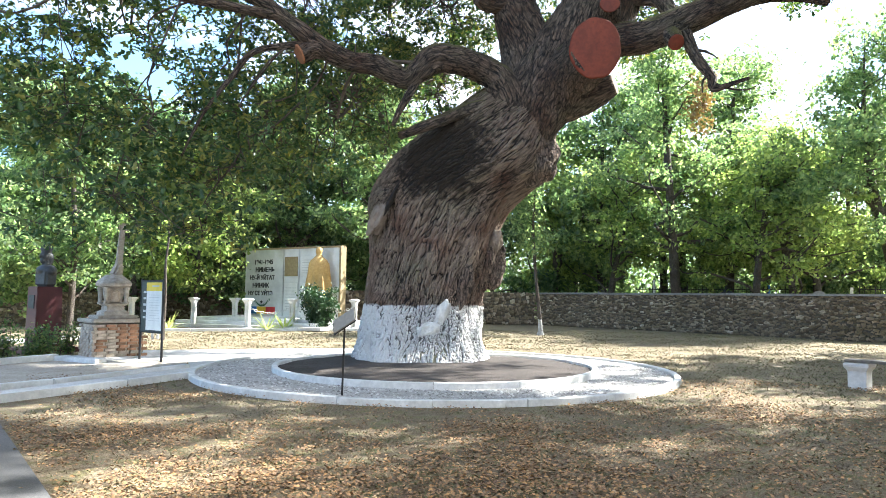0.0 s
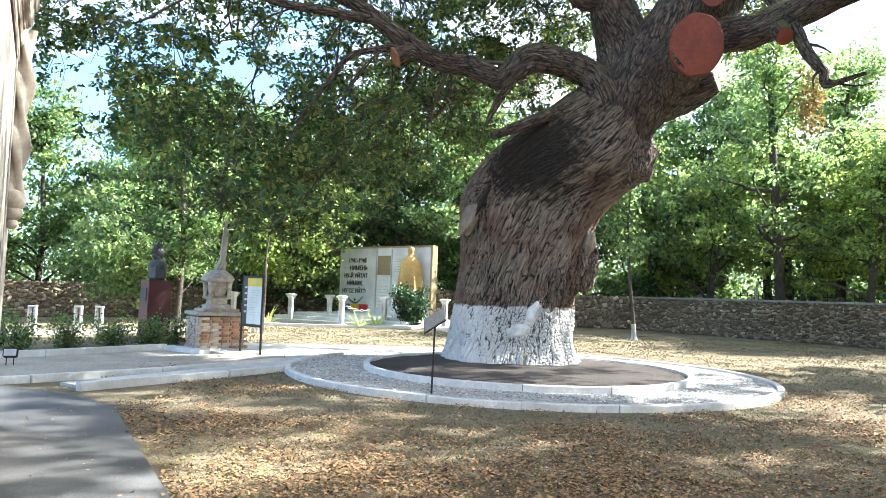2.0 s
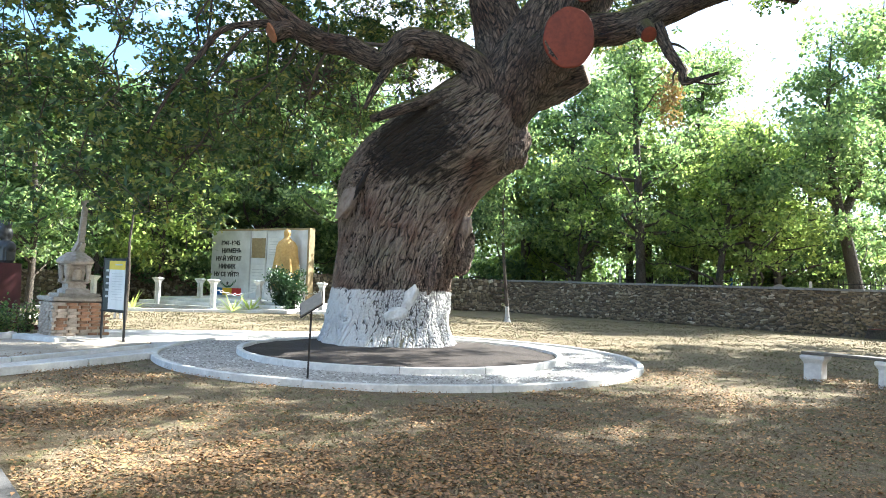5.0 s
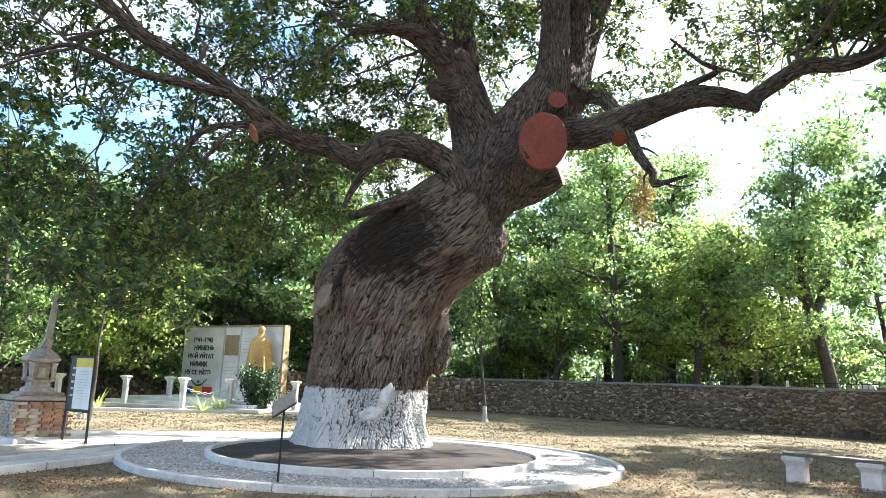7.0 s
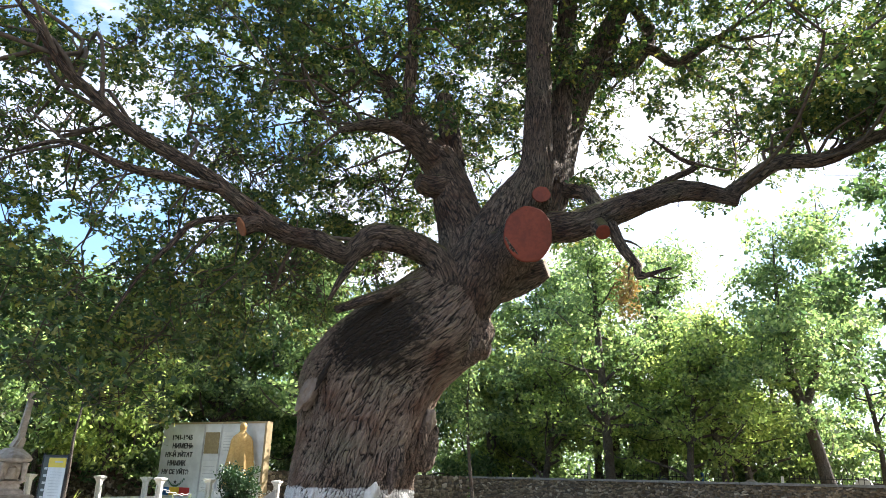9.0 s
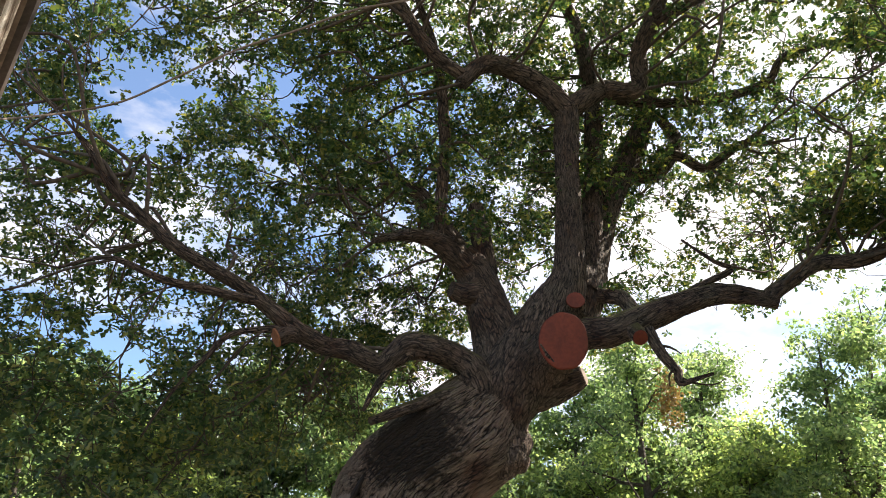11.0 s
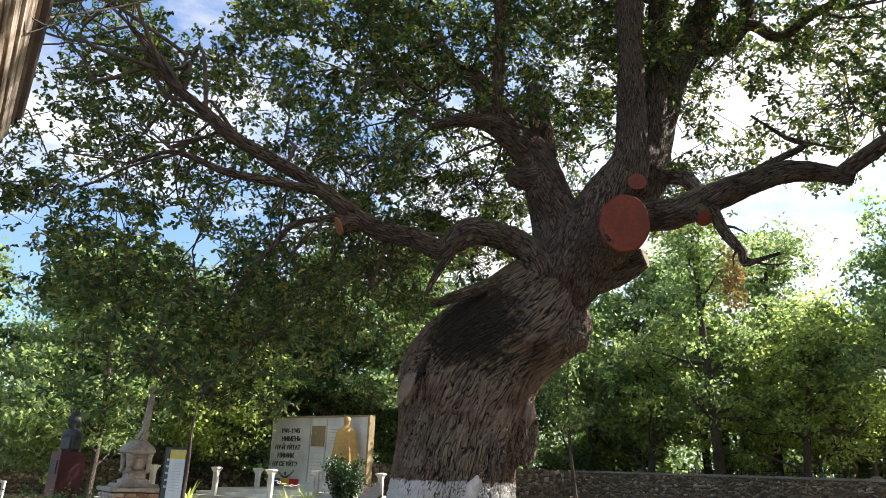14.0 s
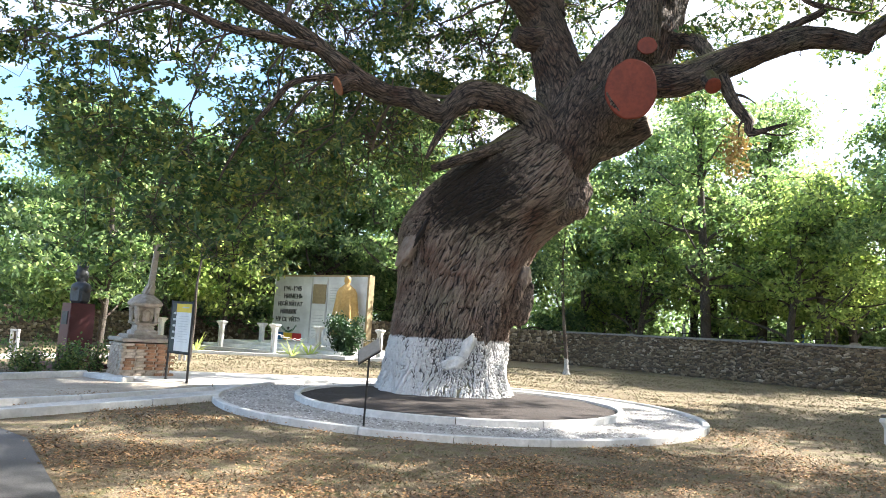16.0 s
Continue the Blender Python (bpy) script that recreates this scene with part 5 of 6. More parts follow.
# ---- the memorial ----
def place_text(words, size, mat, parent, at, turn, name="lettering", thick=0.008):
    cu = bpy.data.curves.new(name, "FONT")
    cu.body, cu.size, cu.align_x, cu.extrude, cu.offset = words, size, "LEFT", thick, 0.012 * size / 0.4
    tmp = new("tmp_text", cu)
    dg = bpy.context.evaluated_depsgraph_get()
    mesh = bpy.data.meshes.new_from_object(tmp.evaluated_get(dg))
    bpy.data.objects.remove(tmp)
    o = link(name, mesh, mat, parent)
    mesh.materials.clear()
    mesh.materials.append(mat)
    o.matrix_basis = pose(*at, 90, 0, turn)
    return o


# panel wall: its own frame runs along x, the face looks to -y
PANEL_W = 6.25
panel = thing("memorial_wall", "white memorial wall with black painted lettering and ochre frame", "memorial", (-10.2, 38.5, 0), math.degrees(math.atan2(-3.45, 5.2)))
part("slab", box(PANEL_W + 0.5, 0.3, 3.55, (PANEL_W / 2 - 0.25, 0.15, 0.4), bevel=0.02), M_PANEL, panel, "white painted rendered slab")
part("frame_rail", box(PANEL_W + 0.7, 0.36, 0.09, (PANEL_W / 2 - 0.25, 0.15, 3.95), bevel=0.01), M_OCHRE, panel, "ochre top rail")
part("frame_post", box(0.12, 0.4, 3.6, (PANEL_W + 0.05, 0.15, 0.4), bevel=0.01), M_OCHRE, panel, "ochre end post")
part("frame_post", box(0.07, 0.04, 3.5, (2.4, -0.025, 0.42), bevel=0.006), M_GREYPRINT, panel, "grey dividing strip")
part("frame_post", box(0.07, 0.04, 3.5, (3.52, -0.025, 0.42), bevel=0.006), M_GREYPRINT, panel, "grey dividing strip")
for words, x, z, s in (("1941-1945", 0.2, 3.2, 0.33), ("НИМЕНЬ", 0.3, 2.79, 0.33), ("НУ-Й УЙТАТ", -0.12, 2.38, 0.31), ("НИМИК", 0.1, 1.97, 0.33), ("НУ СЕ УЙТЭ", -0.22, 1.56, 0.31)):
    place_text(words, s, M_INK, panel, (x, -0.012, z), 0)
for k, m in enumerate((M_BLUE, M_FLAGYEL, M_FLAGRED)):
    part("flag_stripe", box(0.68, 0.02, 0.38, (0.14 + 0.68 * k, -0.012, 0.58), bevel=0.004), m, panel, ("blue", "yellow", "red")[k] + " painted flag stripe")


def laurel():
    bm = bmesh.new()
    for side in (-1, 1):
        for i in range(7):
            t = i / 6
            m = pose(0.82 + side * (0.1 + 0.5 * t), -0.012, 0.98 + 0.28 * t * t, 0, -side * (60 - 45 * t), 0)
            for s in (-1, 1):
                vs = [bm.verts.new(m @ Vector(p)) for p in ((0, 0, 0), (0.05 * s, 0, 0.06), (0.02 * s, 0, 0.17), (-0.01 * s, 0, 0.08))]
                bm.faces.new(vs)
    bmesh.ops.solidify(bm, geom=list(bm.faces), thickness=0.006)
    part("laurel", bm, M_LAUREL, panel, "painted green laurel sprays")
    bm = bmesh.new()
    pts = [bm.verts.new((0.82 + (0.13 if i % 2 == 0 else 0.055) * math.sin(math.pi * i / 5), -0.018, 1.2 + (0.13 if i % 2 == 0 else 0.055) * math.cos(math.pi * i / 5))) for i in range(10)]
    bm.faces.new(pts)
    bmesh.ops.solidify(bm, geom=list(bm.faces), thickness=0.006)
    part("star", bm, M_INK, panel, "dark painted star")


laurel()
for x in (2.36, 3.5):
    board = part("list_board", box(0.94, 0.03, 1.35, (x + 0.6, -0.018, 0.85), bevel=0.006), M_POSTER, panel, "pale board of names")
    upper = part("list_board", box(0.94, 0.03, 1.0, (x + 0.6, -0.018, 2.55), bevel=0.006), M_OCHRE if x < 3 else M_POSTER, panel, "ochre relief board" if x < 3 else "pale board of names")
    for k in range(7):
        part("text_bar", box(0.74, 0.012, 0.028, (x + 0.6, -0.034, 0.98 + 0.16 * k), bevel=0), M_GREYPRINT, board)
for k in range(6):
    part("text_bar", box(0.74, 0.012, 0.03, (4.1, -0.034, 2.7 + 0.13 * k), bevel=0), M_GREYPRINT, upper)

plinth = thing("memorial_steps", "low stepped white concrete memorial platform", "steps", (-8.6, 36.0, 0), -20)
for k, (w, d) in enumerate(((9.0, 6.6), (7.8, 5.4), (6.8, 4.4))):
    part("step", box(w, d, 0.16, (0, 0.5, 0.16 * k), bevel=0.02), M_WHITE if k else M_CONCRETE, plinth)


def memorial_figure():
    """A cloaked standing shape, one plain mesh."""
    bm = bmesh.new()
    k = 40
    rows = [(0.0, 0.6, 0.5), (0.5, 0.62, 0.5), (1.1, 0.58, 0.44), (1.7, 0.52, 0.38), (2.1, 0.5, 0.32), (2.3, 0.4, 0.27), (2.46, 0.2, 0.2), (2.55, 0.13, 0.14), (2.66, 0.16, 0.17), (2.78, 0.17, 0.18), (2.9, 0.12, 0.13), (2.95, 0.03, 0.03)]
    rings = []
    for z, rx, ry in rows:
        fold = 0.13 * min(1, max(0, (2.2 - z) / 1.2)) + (0.02 if z < 2.2 else 0)
        rings.append([bm.verts.new((rx * math.cos(2 * math.pi * i / k) * (1 + fold * math.sin(9 * 2 * math.pi * i / k + z)), ry * math.sin(2 * math.pi * i / k) * (1 + fold * math.sin(9 * 2 * math.pi * i / k + z)), z)) for i in range(k)])
    for a, b in zip(rings, rings[1:]):
        for i in range(k):
            bm.faces.new((a[i], a[(i + 1) % k], b[(i + 1) % k], b[i]))
    bm.faces.new(rings[-1])
    bm.faces.new(rings[0][::-1])
    o = part("statue", bm, M_GOLD, None, "", True)
    o.matrix_world = pose(-6.0, 34.95, 1.0, 0, 0, 15)
    return tagged(o, "gold-painted cloaked statue before the memorial wall", "statue")


memorial_figure()
ped = thing("statue_pedestal", "white block pedestal under the gilded statue", "pedestal", (-6.0, 34.95, 0.3), -20)
part("block", box(1.5, 1.3, 0.7, bevel=0.02), M_WHITE, ped)


def column(at, h=1.4, w=1.0):
    """A low fence column with a hollowed shaft and wide cap."""
    e = thing("fence_column", "white low concrete fence column with moulded cap", "column", at, -20, "memorial columns")
    part("base", lathe([(0.2 * w, -0.1), (0.2 * w, 0.1), (0.16 * w, 0.13)], square=True), M_WHITE, e)
    for sx in (-1, 1):
        part("shaft_leg", box(0.07 * w, 0.2 * w, h - 0.34, (sx * 0.1 * w, 0, 0.12), bevel=0.01), M_WHITE, e)
    part("shaft_core", box(0.14 * w, 0.1 * w, h - 0.34, (0, 0, 0.12), bevel=0.01), M_WHITE, e)
    part("cap", lathe([(0.13 * w, h - 0.24), (0.17 * w, h - 0.14), (0.23 * w, h - 0.08), (0.23 * w, h - 0.02), (0.1 * w, h)], square=True), M_WHITE, e)
    return e


COLUMNS = [(-8.66, 32.2), (-6.92, 33.4), (-4.1, 33.9), (-10.3, 35.9), (-11.9, 34.6), (-14.2, 33.0)]
for x, y in COLUMNS:
    column((x, y, 0.0), 1.42, 0.85)


def chain(a, b, z=1.05, sag=0.3):
    """Painted links hanging between two columns."""
    e = thing("chain", "white-painted hanging chain between fence columns", "chain")
    n = 14
    for i in range(n):
        t = (i + 0.5) / n
        p = Vector((a[0] + (b[0] - a[0]) * t, a[1] + (b[1] - a[1]) * t, z - sag * 4 * t * (1 - t)))
        ring = np.array([(0.075 * math.cos(q), 0.0, 0.045 * math.sin(q), 0.016) for q in np.linspace(0, 2 * math.pi, 11)])
        v, f, _ = tube(ring, 5)
        o = raw("link", v, f, M_WHITE, e)
        o.matrix_basis = Matrix.Translation(p) @ pose(0, 0, 0, 90 * (i % 2), 0, math.degrees(math.atan2(b[1] - a[1], b[0] - a[0])))


chain(COLUMNS[0], COLUMNS[1])
chain(COLUMNS[1], COLUMNS[2])


def shrub(name, label, at, r, h, leaves, seed, mat, size=0.09, flowers=0, category="shrub"):
    """A bush: stems from the ground, leaves in clumps, and blooms."""
    q = np.random.default_rng(seed)
    e = thing(name, label, category, at)
    stems = [wiggle((q.normal() * 0.06, q.normal() * 0.06, -0.05), (math.cos(a) * r * q.uniform(0.2, 0.85), math.sin(a) * r * q.uniform(0.2, 0.85), h * q.uniform(0.55, 0.95)), 0.018, 0.005, q, 0.15, 5) for a in q.uniform(0, 6.28, 16)]
    v, f = tubes(stems, 4)
    raw("stems", v, f, M_BARK_FAR, e)
    cl = np.vstack([s[1:, :3] for s in stems])
    cl = cl[q.integers(0, len(cl), leaves // 20)] + q.normal(size=(leaves // 20, 3)) * r * 0.16
    cl[:, 2] = np.maximum(cl[:, 2], 0.06)
    at2 = np.repeat(cl, 20, axis=0) + q.normal(size=(len(cl) * 20, 3)) * 0.1
    at2[:, 2] = np.maximum(at2[:, 2], 0.02)
    leaf_object("foliage", at2, size, q, mat, e, droop=0.0)["kind"] = "stuff"
    for k in range(flowers):
        c = cl[q.integers(0, len(cl))] + np.array([0, -0.05, 0.12])
        bm = bmesh.new()
        for a in range(6):
            m = Matrix.Translation(c) @ pose(0, 0, 0, 35, 0, 60 * a)
            bm.faces.new([bm.verts.new(m @ Vector(p)) for p in ((0, 0, 0), (-0.03, 0.03, 0.01), (0, 0.065, 0.0), (0.03, 0.03, 0.01))])
        part("bloom", bm, M_PETAL, e, "pale pink bloom")
    return e


shrub("evergreen_shrub", "dark green rounded shrub before the memorial statue", (-5.6, 33.3, 0), 0.95, 1.9, 5600, 3, M_DARK_LEAF, 0.13)


def spiky_plant(at, seed, label):
    e = thing("spiky_plant", label, "plant", at)
    q = random.Random(seed)
    for i in range(22):
        a, t, ln = q.uniform(0, 360), q.uniform(15, 75), q.uniform(0.75, 1.25)
        bm = bmesh.new()
        vs = []
        for s, w, d in ((0, 0.03, 0), (0.5, 0.035, 0.03), (0.85, 0.02, 0.12), (1.0, 0.002, 0.2)):
            for sx in (-1, 1):
                vs.append(bm.verts.new((sx * w, ln * s * math.sin(math.radians(t)), ln * s * math.cos(math.radians(t)) - d * ln * 0.6)))
        for k in range(3):
            bm.faces.new((vs[2 * k], vs[2 * k + 1], vs[2 * k + 3], vs[2 * k + 2]))
        o = part("leaf", bm, M_LEAF_B, e)
        o.matrix_basis = pose(0, 0, 0.0, 0, 0, a)


spiky_plant((-7.75, 32.0, 0), 1, "pale green spiky yucca plant beside the columns")
spiky_plant((-7.1, 32.6, 0), 2, "pale green spiky yucca plant beside the columns")
spiky_plant((-11.9, 31.5, 0), 3, "pale green spiky plant on the lawn")

# ---- bust, flower bed and its low posts ----
def bust():
    """Head and shoulders with a tall crown, one plain mesh."""
    bm = bmesh.new()

    def lump(at, size, turn=(0, 0, 0)):
        bmesh.ops.create_uvsphere(bm, u_segments=20, v_segments=14, radius=1.0, matrix=Matrix.Translation(at) @ pose(0, 0, 0, *turn) @ Matrix.Diagonal((*size, 1)))

    box(0.5, 0.34, 0.46, (0, 0, -0.005), bevel=0.05, bm=bm, taper=1.06)
    lump((0, -0.02, 0.44), (0.29, 0.2, 0.16))
    lump((-0.19, 0.0, 0.43), (0.14, 0.16, 0.15), (0, 25, 0))
    lump((0.19, 0.0, 0.43), (0.14, 0.16, 0.15), (0, -25, 0))
    lathe([(0.15, 0.5), (0.1, 0.62), (0.09, 0.74)], 16, (0, 0.0, 0), bm)
    lump((0, -0.03, 0.84), (0.12, 0.15, 0.17))
    lump((0, -0.18, 0.82), (0.026, 0.04, 0.05))
    lump((0, -0.11, 0.71), (0.075, 0.08, 0.1))
    lump((0, 0.07, 0.76), (0.13, 0.11, 0.2))
    lathe([(0.125, 0.94), (0.14, 0.98), (0.145, 1.02), (0.13, 1.03), (0.02, 1.02)], 16, (0, -0.01, 0), bm)
    for k in range(6):
        a = math.pi * k / 3
        box(0.07, 0.035, 0.17, (0.13 * math.cos(a), -0.01 + 0.13 * math.sin(a), 0.99), (0, 0, math.degrees(a) + 90), 0.008, bm, 0.3)
    o = part("bust", bm, M_BRONZE, None, "", True)
    skin = o.modifiers.new("skin", "REMESH")
    skin.mode, skin.voxel_size, skin.use_smooth_shade = "VOXEL", 0.018, True
    o.matrix_world = pose(-10.8, 19.6, 1.745, 0, 0, -28)
    tagged(o, "dark bronze bust on a red granite pedestal", "bust")
    e = thing("bust_pedestal", "tapered polished dark red granite pedestal", "pedestal", (-10.8, 19.6, 0), 52)
    part("shaft", box(0.7, 0.62, 1.68, (0, 0, 0.06), bevel=0.012, taper=0.93), M_RED, e)
    part("base_slab", box(1.4, 1.3, 0.16, (0, 0, -0.05), bevel=0.012), M_RED, e)
    part("name_plate", box(0.03, 0.34, 0.36, (-0.342, 0, 1.15), (0, 1.2, 0), 0.006), M_BRONZE, e, "dark bronze plate")


bust()
q = random.Random(5)
for k, (x, y, r, h, n, fl) in enumerate(((-12.3, 14.2, 0.55, 0.8, 900, 2), (-11.7, 15.3, 0.55, 0.75, 1000, 3), (-11.4, 16.6, 0.6, 0.7, 1100, 4), (-10.7, 17.4, 0.7, 0.75, 1500, 9), (-10.0, 17.9, 0.6, 0.65, 1300, 8), (-13.0, 16.3, 0.5, 0.9, 700, 1), (-9.75, 18.9, 0.45, 0.8, 700, 2), (-8.9, 20.6, 0.4, 0.7, 500, 1))):
    shrub("rose_bush", "green rose bush with a few pale blooms", (x, y, 0), r, h, n, 40 + k, M_ROSE_LEAF, 0.075, fl)


def frame_post(at, turn=15):
    """Two white uprights joined on top, as one low gate-shaped post."""
    e = thing("fence_post", "white-painted low concrete frame post", "post", at, turn, "low posts behind the flower bed")
    for sx in (-1, 1):
        part("upright", box(0.07, 0.14, 0.85, (sx * 0.085, 0, -0.05), bevel=0.01), M_WHITE, e)
    part("head", box(0.25, 0.16, 0.06, (0, 0, 0.8), bevel=0.01), M_WHITE, e)


for x, y in ((-15.75, 18.9), (-14.96, 20.05), (-14.2, 21.14), (-13.83, 21.67), (-13.0, 24.2), (-10.1, 25.5)):
    frame_post((x, y, 0))
kerb_line("kerb_posts", [(-16.6, 17.6), (-13.7, 21.9), (-12.4, 25.2)], 0.1, 0.25, "white concrete strip under the low posts", 1.6)
kerb_line("kerb_memorial", [(-15.5, 30.4), (-9.3, 31.6), (-3.5, 33.2)], 0.1, 0.3, "white concrete edging of the memorial", 1.5)


# ---- the broken stone shrine ----
def shrine():
    e = thing("brick_plinth", "crumbling half-limed brick plinth with stone slab", "plinth", (-8.35, 18.3, 0), 43)
    part("core", box(1.16, 1.0, 0.84, (0, 0, -0.02), bevel=0.0), M_BRICK_PALE, e)
    rg2 = random.Random(3)
    bricks = []
    for k in range(3):
        m = bpy.data.meshes.new("brick")
        bm = box(0.24 - 0.02 * k, 0.09, 0.064, (0, 0, -0.032), bevel=0.008)
        bm.to_mesh(m)
        bm.free()
        bricks.append(m)
    pale = [m.copy() for m in bricks]
    for m in bricks:
        m.materials.append(M_BRICK)
    for m in pale:
        m.materials.append(M_BRICK_PALE)
    for face, (w, dist, ang) in enumerate(((1.18, 0.52, 0), (1.02, 0.6, -90), (1.02, 0.6, 90))):
        for row in range(11):
            x = -w / 2 + (0.06 if row % 2 else 0.0)
            while x < w / 2 - 0.1:
                bl = 0.25
                lim = noise.noise((x * 1.1 + face * 5, row * 0.16, 1)) * 1.3 + rg2.uniform(-0.12, 0.12) + (0.7 if face == 1 else 0.3 if face else -0.08) + (0.3 if row < 2 else 0)
                o = link("brick", rg2.choice(pale if lim > 0 else bricks), None, e)
                o.matrix_basis = pose(0, 0, 0, 0, 0, ang) @ pose(x + bl / 2, -dist + rg2.uniform(-0.018, 0.01) + 0.02, 0.05 + row * 0.073, 0, 0, rg2.uniform(-3, 3))
                x += bl + 0.012
    part("slab", box(1.32, 1.16, 0.1, (0, 0, 0.85), (0, 0, 1), 0.03), M_LIMESTONE, e, "worn grey stone slab")
    part("slab", box(0.98, 0.86, 0.08, (0.02, 0, 0.954), (0, 0, -2), 0.025), M_LIMESTONE, e, "worn grey stone slab")
    s = thing("stone_shrine", "weathered carved limestone shrine with broken cross on top", "shrine", (-8.35, 18.3, 1.035), 43)
    s.scale = (0.98, 0.98, 0.8)
    part("foot", lathe([(0.3, 0), (0.3, 0.1), (0.22, 0.16), (0.21, 0.28), (0.3, 0.36)], square=True), M_LIMESTONE, s)
    part("body", box(0.34, 0.3, 0.52, (0, 0, 0.35), bevel=0.03, taper=1.35), M_LIMESTONE, s, "pale worn carved block")
    part("niche", lathe([(0.12, 0), (0.12, 0.3), (0.06, 0.38)], 16, (0, -0.13, 0.42)), M_BRICK_PALE, s, "pale carved niche relief")
    for sx in (-1, 1):
        for sy in (-1, 1):
            part("colonnette", lathe([(0.07, 0.34), (0.07, 0.4), (0.045, 0.43), (0.06, 0.6), (0.07, 0.78), (0.09, 0.84), (0.09, 0.88)], 12, (sx * 0.25, sy * 0.22, 0)), M_LIMESTONE, s)
    part("roof_cap", lathe([(0.32, 0.86), (0.44, 0.92), (0.46, 0.99), (0.41, 1.08), (0.3, 1.18), (0.2, 1.27)], 10), M_LIMESTONE, s, "stepped stone roof")
    part("broken_block", box(0.3, 0.26, 0.42, (0.02, 0, 1.23), (6, 14, 20), 0.05, taper=0.7), M_LIMESTONE, s, "pale broken stone block")
    part("cross_shaft", box(0.16, 0.14, 1.2, (0.1, 0, 1.55), (0, 3, 0), 0.02, taper=0.8), M_LIMESTONE, s, "broken stone cross shaft")
    part("cross_head", box(0.26, 0.12, 0.28, (0.16, 0, 2.66), (0, 12, 0), 0.06), M_LIMESTONE, s, "worn stone cross head")


shrine()

# ---- boards and plaque ----
def info_board():
    e = thing("information_board", "steel-framed information board with white poster and yellow heading", "sign", (-6.83, 17.0, 0), math.degrees(math.atan2(-0.62, 0.76)))
    for sx in (-1, 1):
        part("post", lathe([(0.028, -0.1), (0.028, 1.93), (0.01, 1.94)], 12, (sx * 0.49, 0, 0)), M_STEEL, e)
    part("frame_bar", box(1.0, 0.04, 0.04, (0, 0, 1.87), bevel=0.004), M_STEEL, e)
    part("frame_bar", box(1.0, 0.04, 0.04, (0, 0, 0.66), bevel=0.004), M_STEEL, e)
    part("board", box(0.95, 0.03, 1.17, (0, 0, 0.7), bevel=0.004), M_GREENBOARD, e, "dark green backing board")
    poster = part("poster", box(0.68, 0.012, 1.12, (0.12, -0.022, 0.73), bevel=0.002), M_POSTER, e, "white printed poster")
    part("heading", box(0.68, 0.012, 0.2, (0.12, -0.029, 1.65), bevel=0.002), M_YELLOW, poster, "yellow printed heading")
    for k in range(11):
        part("text_bar", box(0.46 - 0.08 * (k % 3 == 2), 0.006, 0.009, (0.14, -0.032, 0.95 + 0.06 * k), bevel=0), M_GREYPRINT, poster)
    part("text_bar", box(0.3, 0.006, 0.03, (0.2, -0.038, 1.75), bevel=0), M_GREYPRINT, poster)
    for k in range(5):
        part("text_bar", box(0.12, 0.006, 0.05, (-0.31, -0.02, 1.0 + 0.15 * k), bevel=0), M_GREYPRINT, e)


info_board()


def plaque():
    e = thing("plaque_stand", "thin dark steel post with a tilted metal plaque", "plaque", (-1.55, 11.42, 0), 0)
    part("post", box(0.03, 0.03, 1.25, (0, 0, -0.06), (0, 1.0, 0), 0.004), M_STEEL, e)
    part("plate", box(0.42, 0.3, 0.02, (0.02, 0.0, 1.2), (48, -32, -18), 0.004), M_PLATE, e, "pale engraved metal plate")
    part("plate_frame", box(0.45, 0.33, 0.014, (0.02, 0.004, 1.187), (48, -32, -18), 0.004), M_STEEL, e)


plaque()

# ---- bench, stump and sapling ----
bench = thing("bench", "low bench of a grey plank on two white pedestals", "bench", (8.33, 13.16, 0), math.degrees(math.atan2(-0.96, 0.86)))
for sx in (-0.64, 0.64):
    part("pedestal", lathe([(0.16, -0.05), (0.16, 0.27), (0.165, 0.3), (0.215, 0.38), (0.22, 0.43), (0.2, 0.45)], loc=(sx, 0, 0), square=True), M_WHITE, bench, "white-limed moulded pedestal")
part("seat_plank", box(3.2, 0.36, 0.05, (0.75, 0, 0.452), (0, 0.4, 0), 0.008), M_PLANK, bench, "grey weathered plank")

stump = thing("tree_stump", "grey tree stump with a red-painted cut", "stump", (18.5, 27.6, 0))
part("wood", lathe([(0.52, -0.1), (0.42, 0.08), (0.36, 0.22), (0.34, 0.34)], 24), M_BARK_FAR, stump, "grey bark")
part("cut_face", lathe([(0.335, 0.34), (0.33, 0.355), (0.05, 0.36)], 24), M_CUT, stump, "red-painted cut")

sap = thing("sapling", "thin leaning young tree with limewashed foot", "tree", (4.35, 31.6, 0))
v, f, _ = tube(smooth_line([(0, 0, -0.1, 0.24), (0, 0, 0.12, 0.12), (-0.04, 0, 0.8, 0.085), (-0.2, 0, 2.4, 0.07), (-0.32, 0.1, 4.6, 0.055), (-0.2, 0.1, 6.6, 0.03), (0.1, 0.1, 8.2, 0.01)], 0.15), 12)
raw("trunk", v, f, M_BARK_LIME, sap)
qq = np.random.default_rng(77)
br = [wiggle((-0.3, 0.1, z), (-0.3 + qq.normal() * 1.0, 0.1 + qq.normal() * 0.9, z + qq.uniform(0.2, 1.2)), 0.02, 0.006, qq, 0.15, 5) for z in np.linspace(3.6, 7.8, 16)]
for b0 in br:
    v, f, _ = tube(b0, 5)
    raw("branch", v, f, M_BARK_FAR, sap)
tp = np.vstack([b[1:, :3] for b in br])
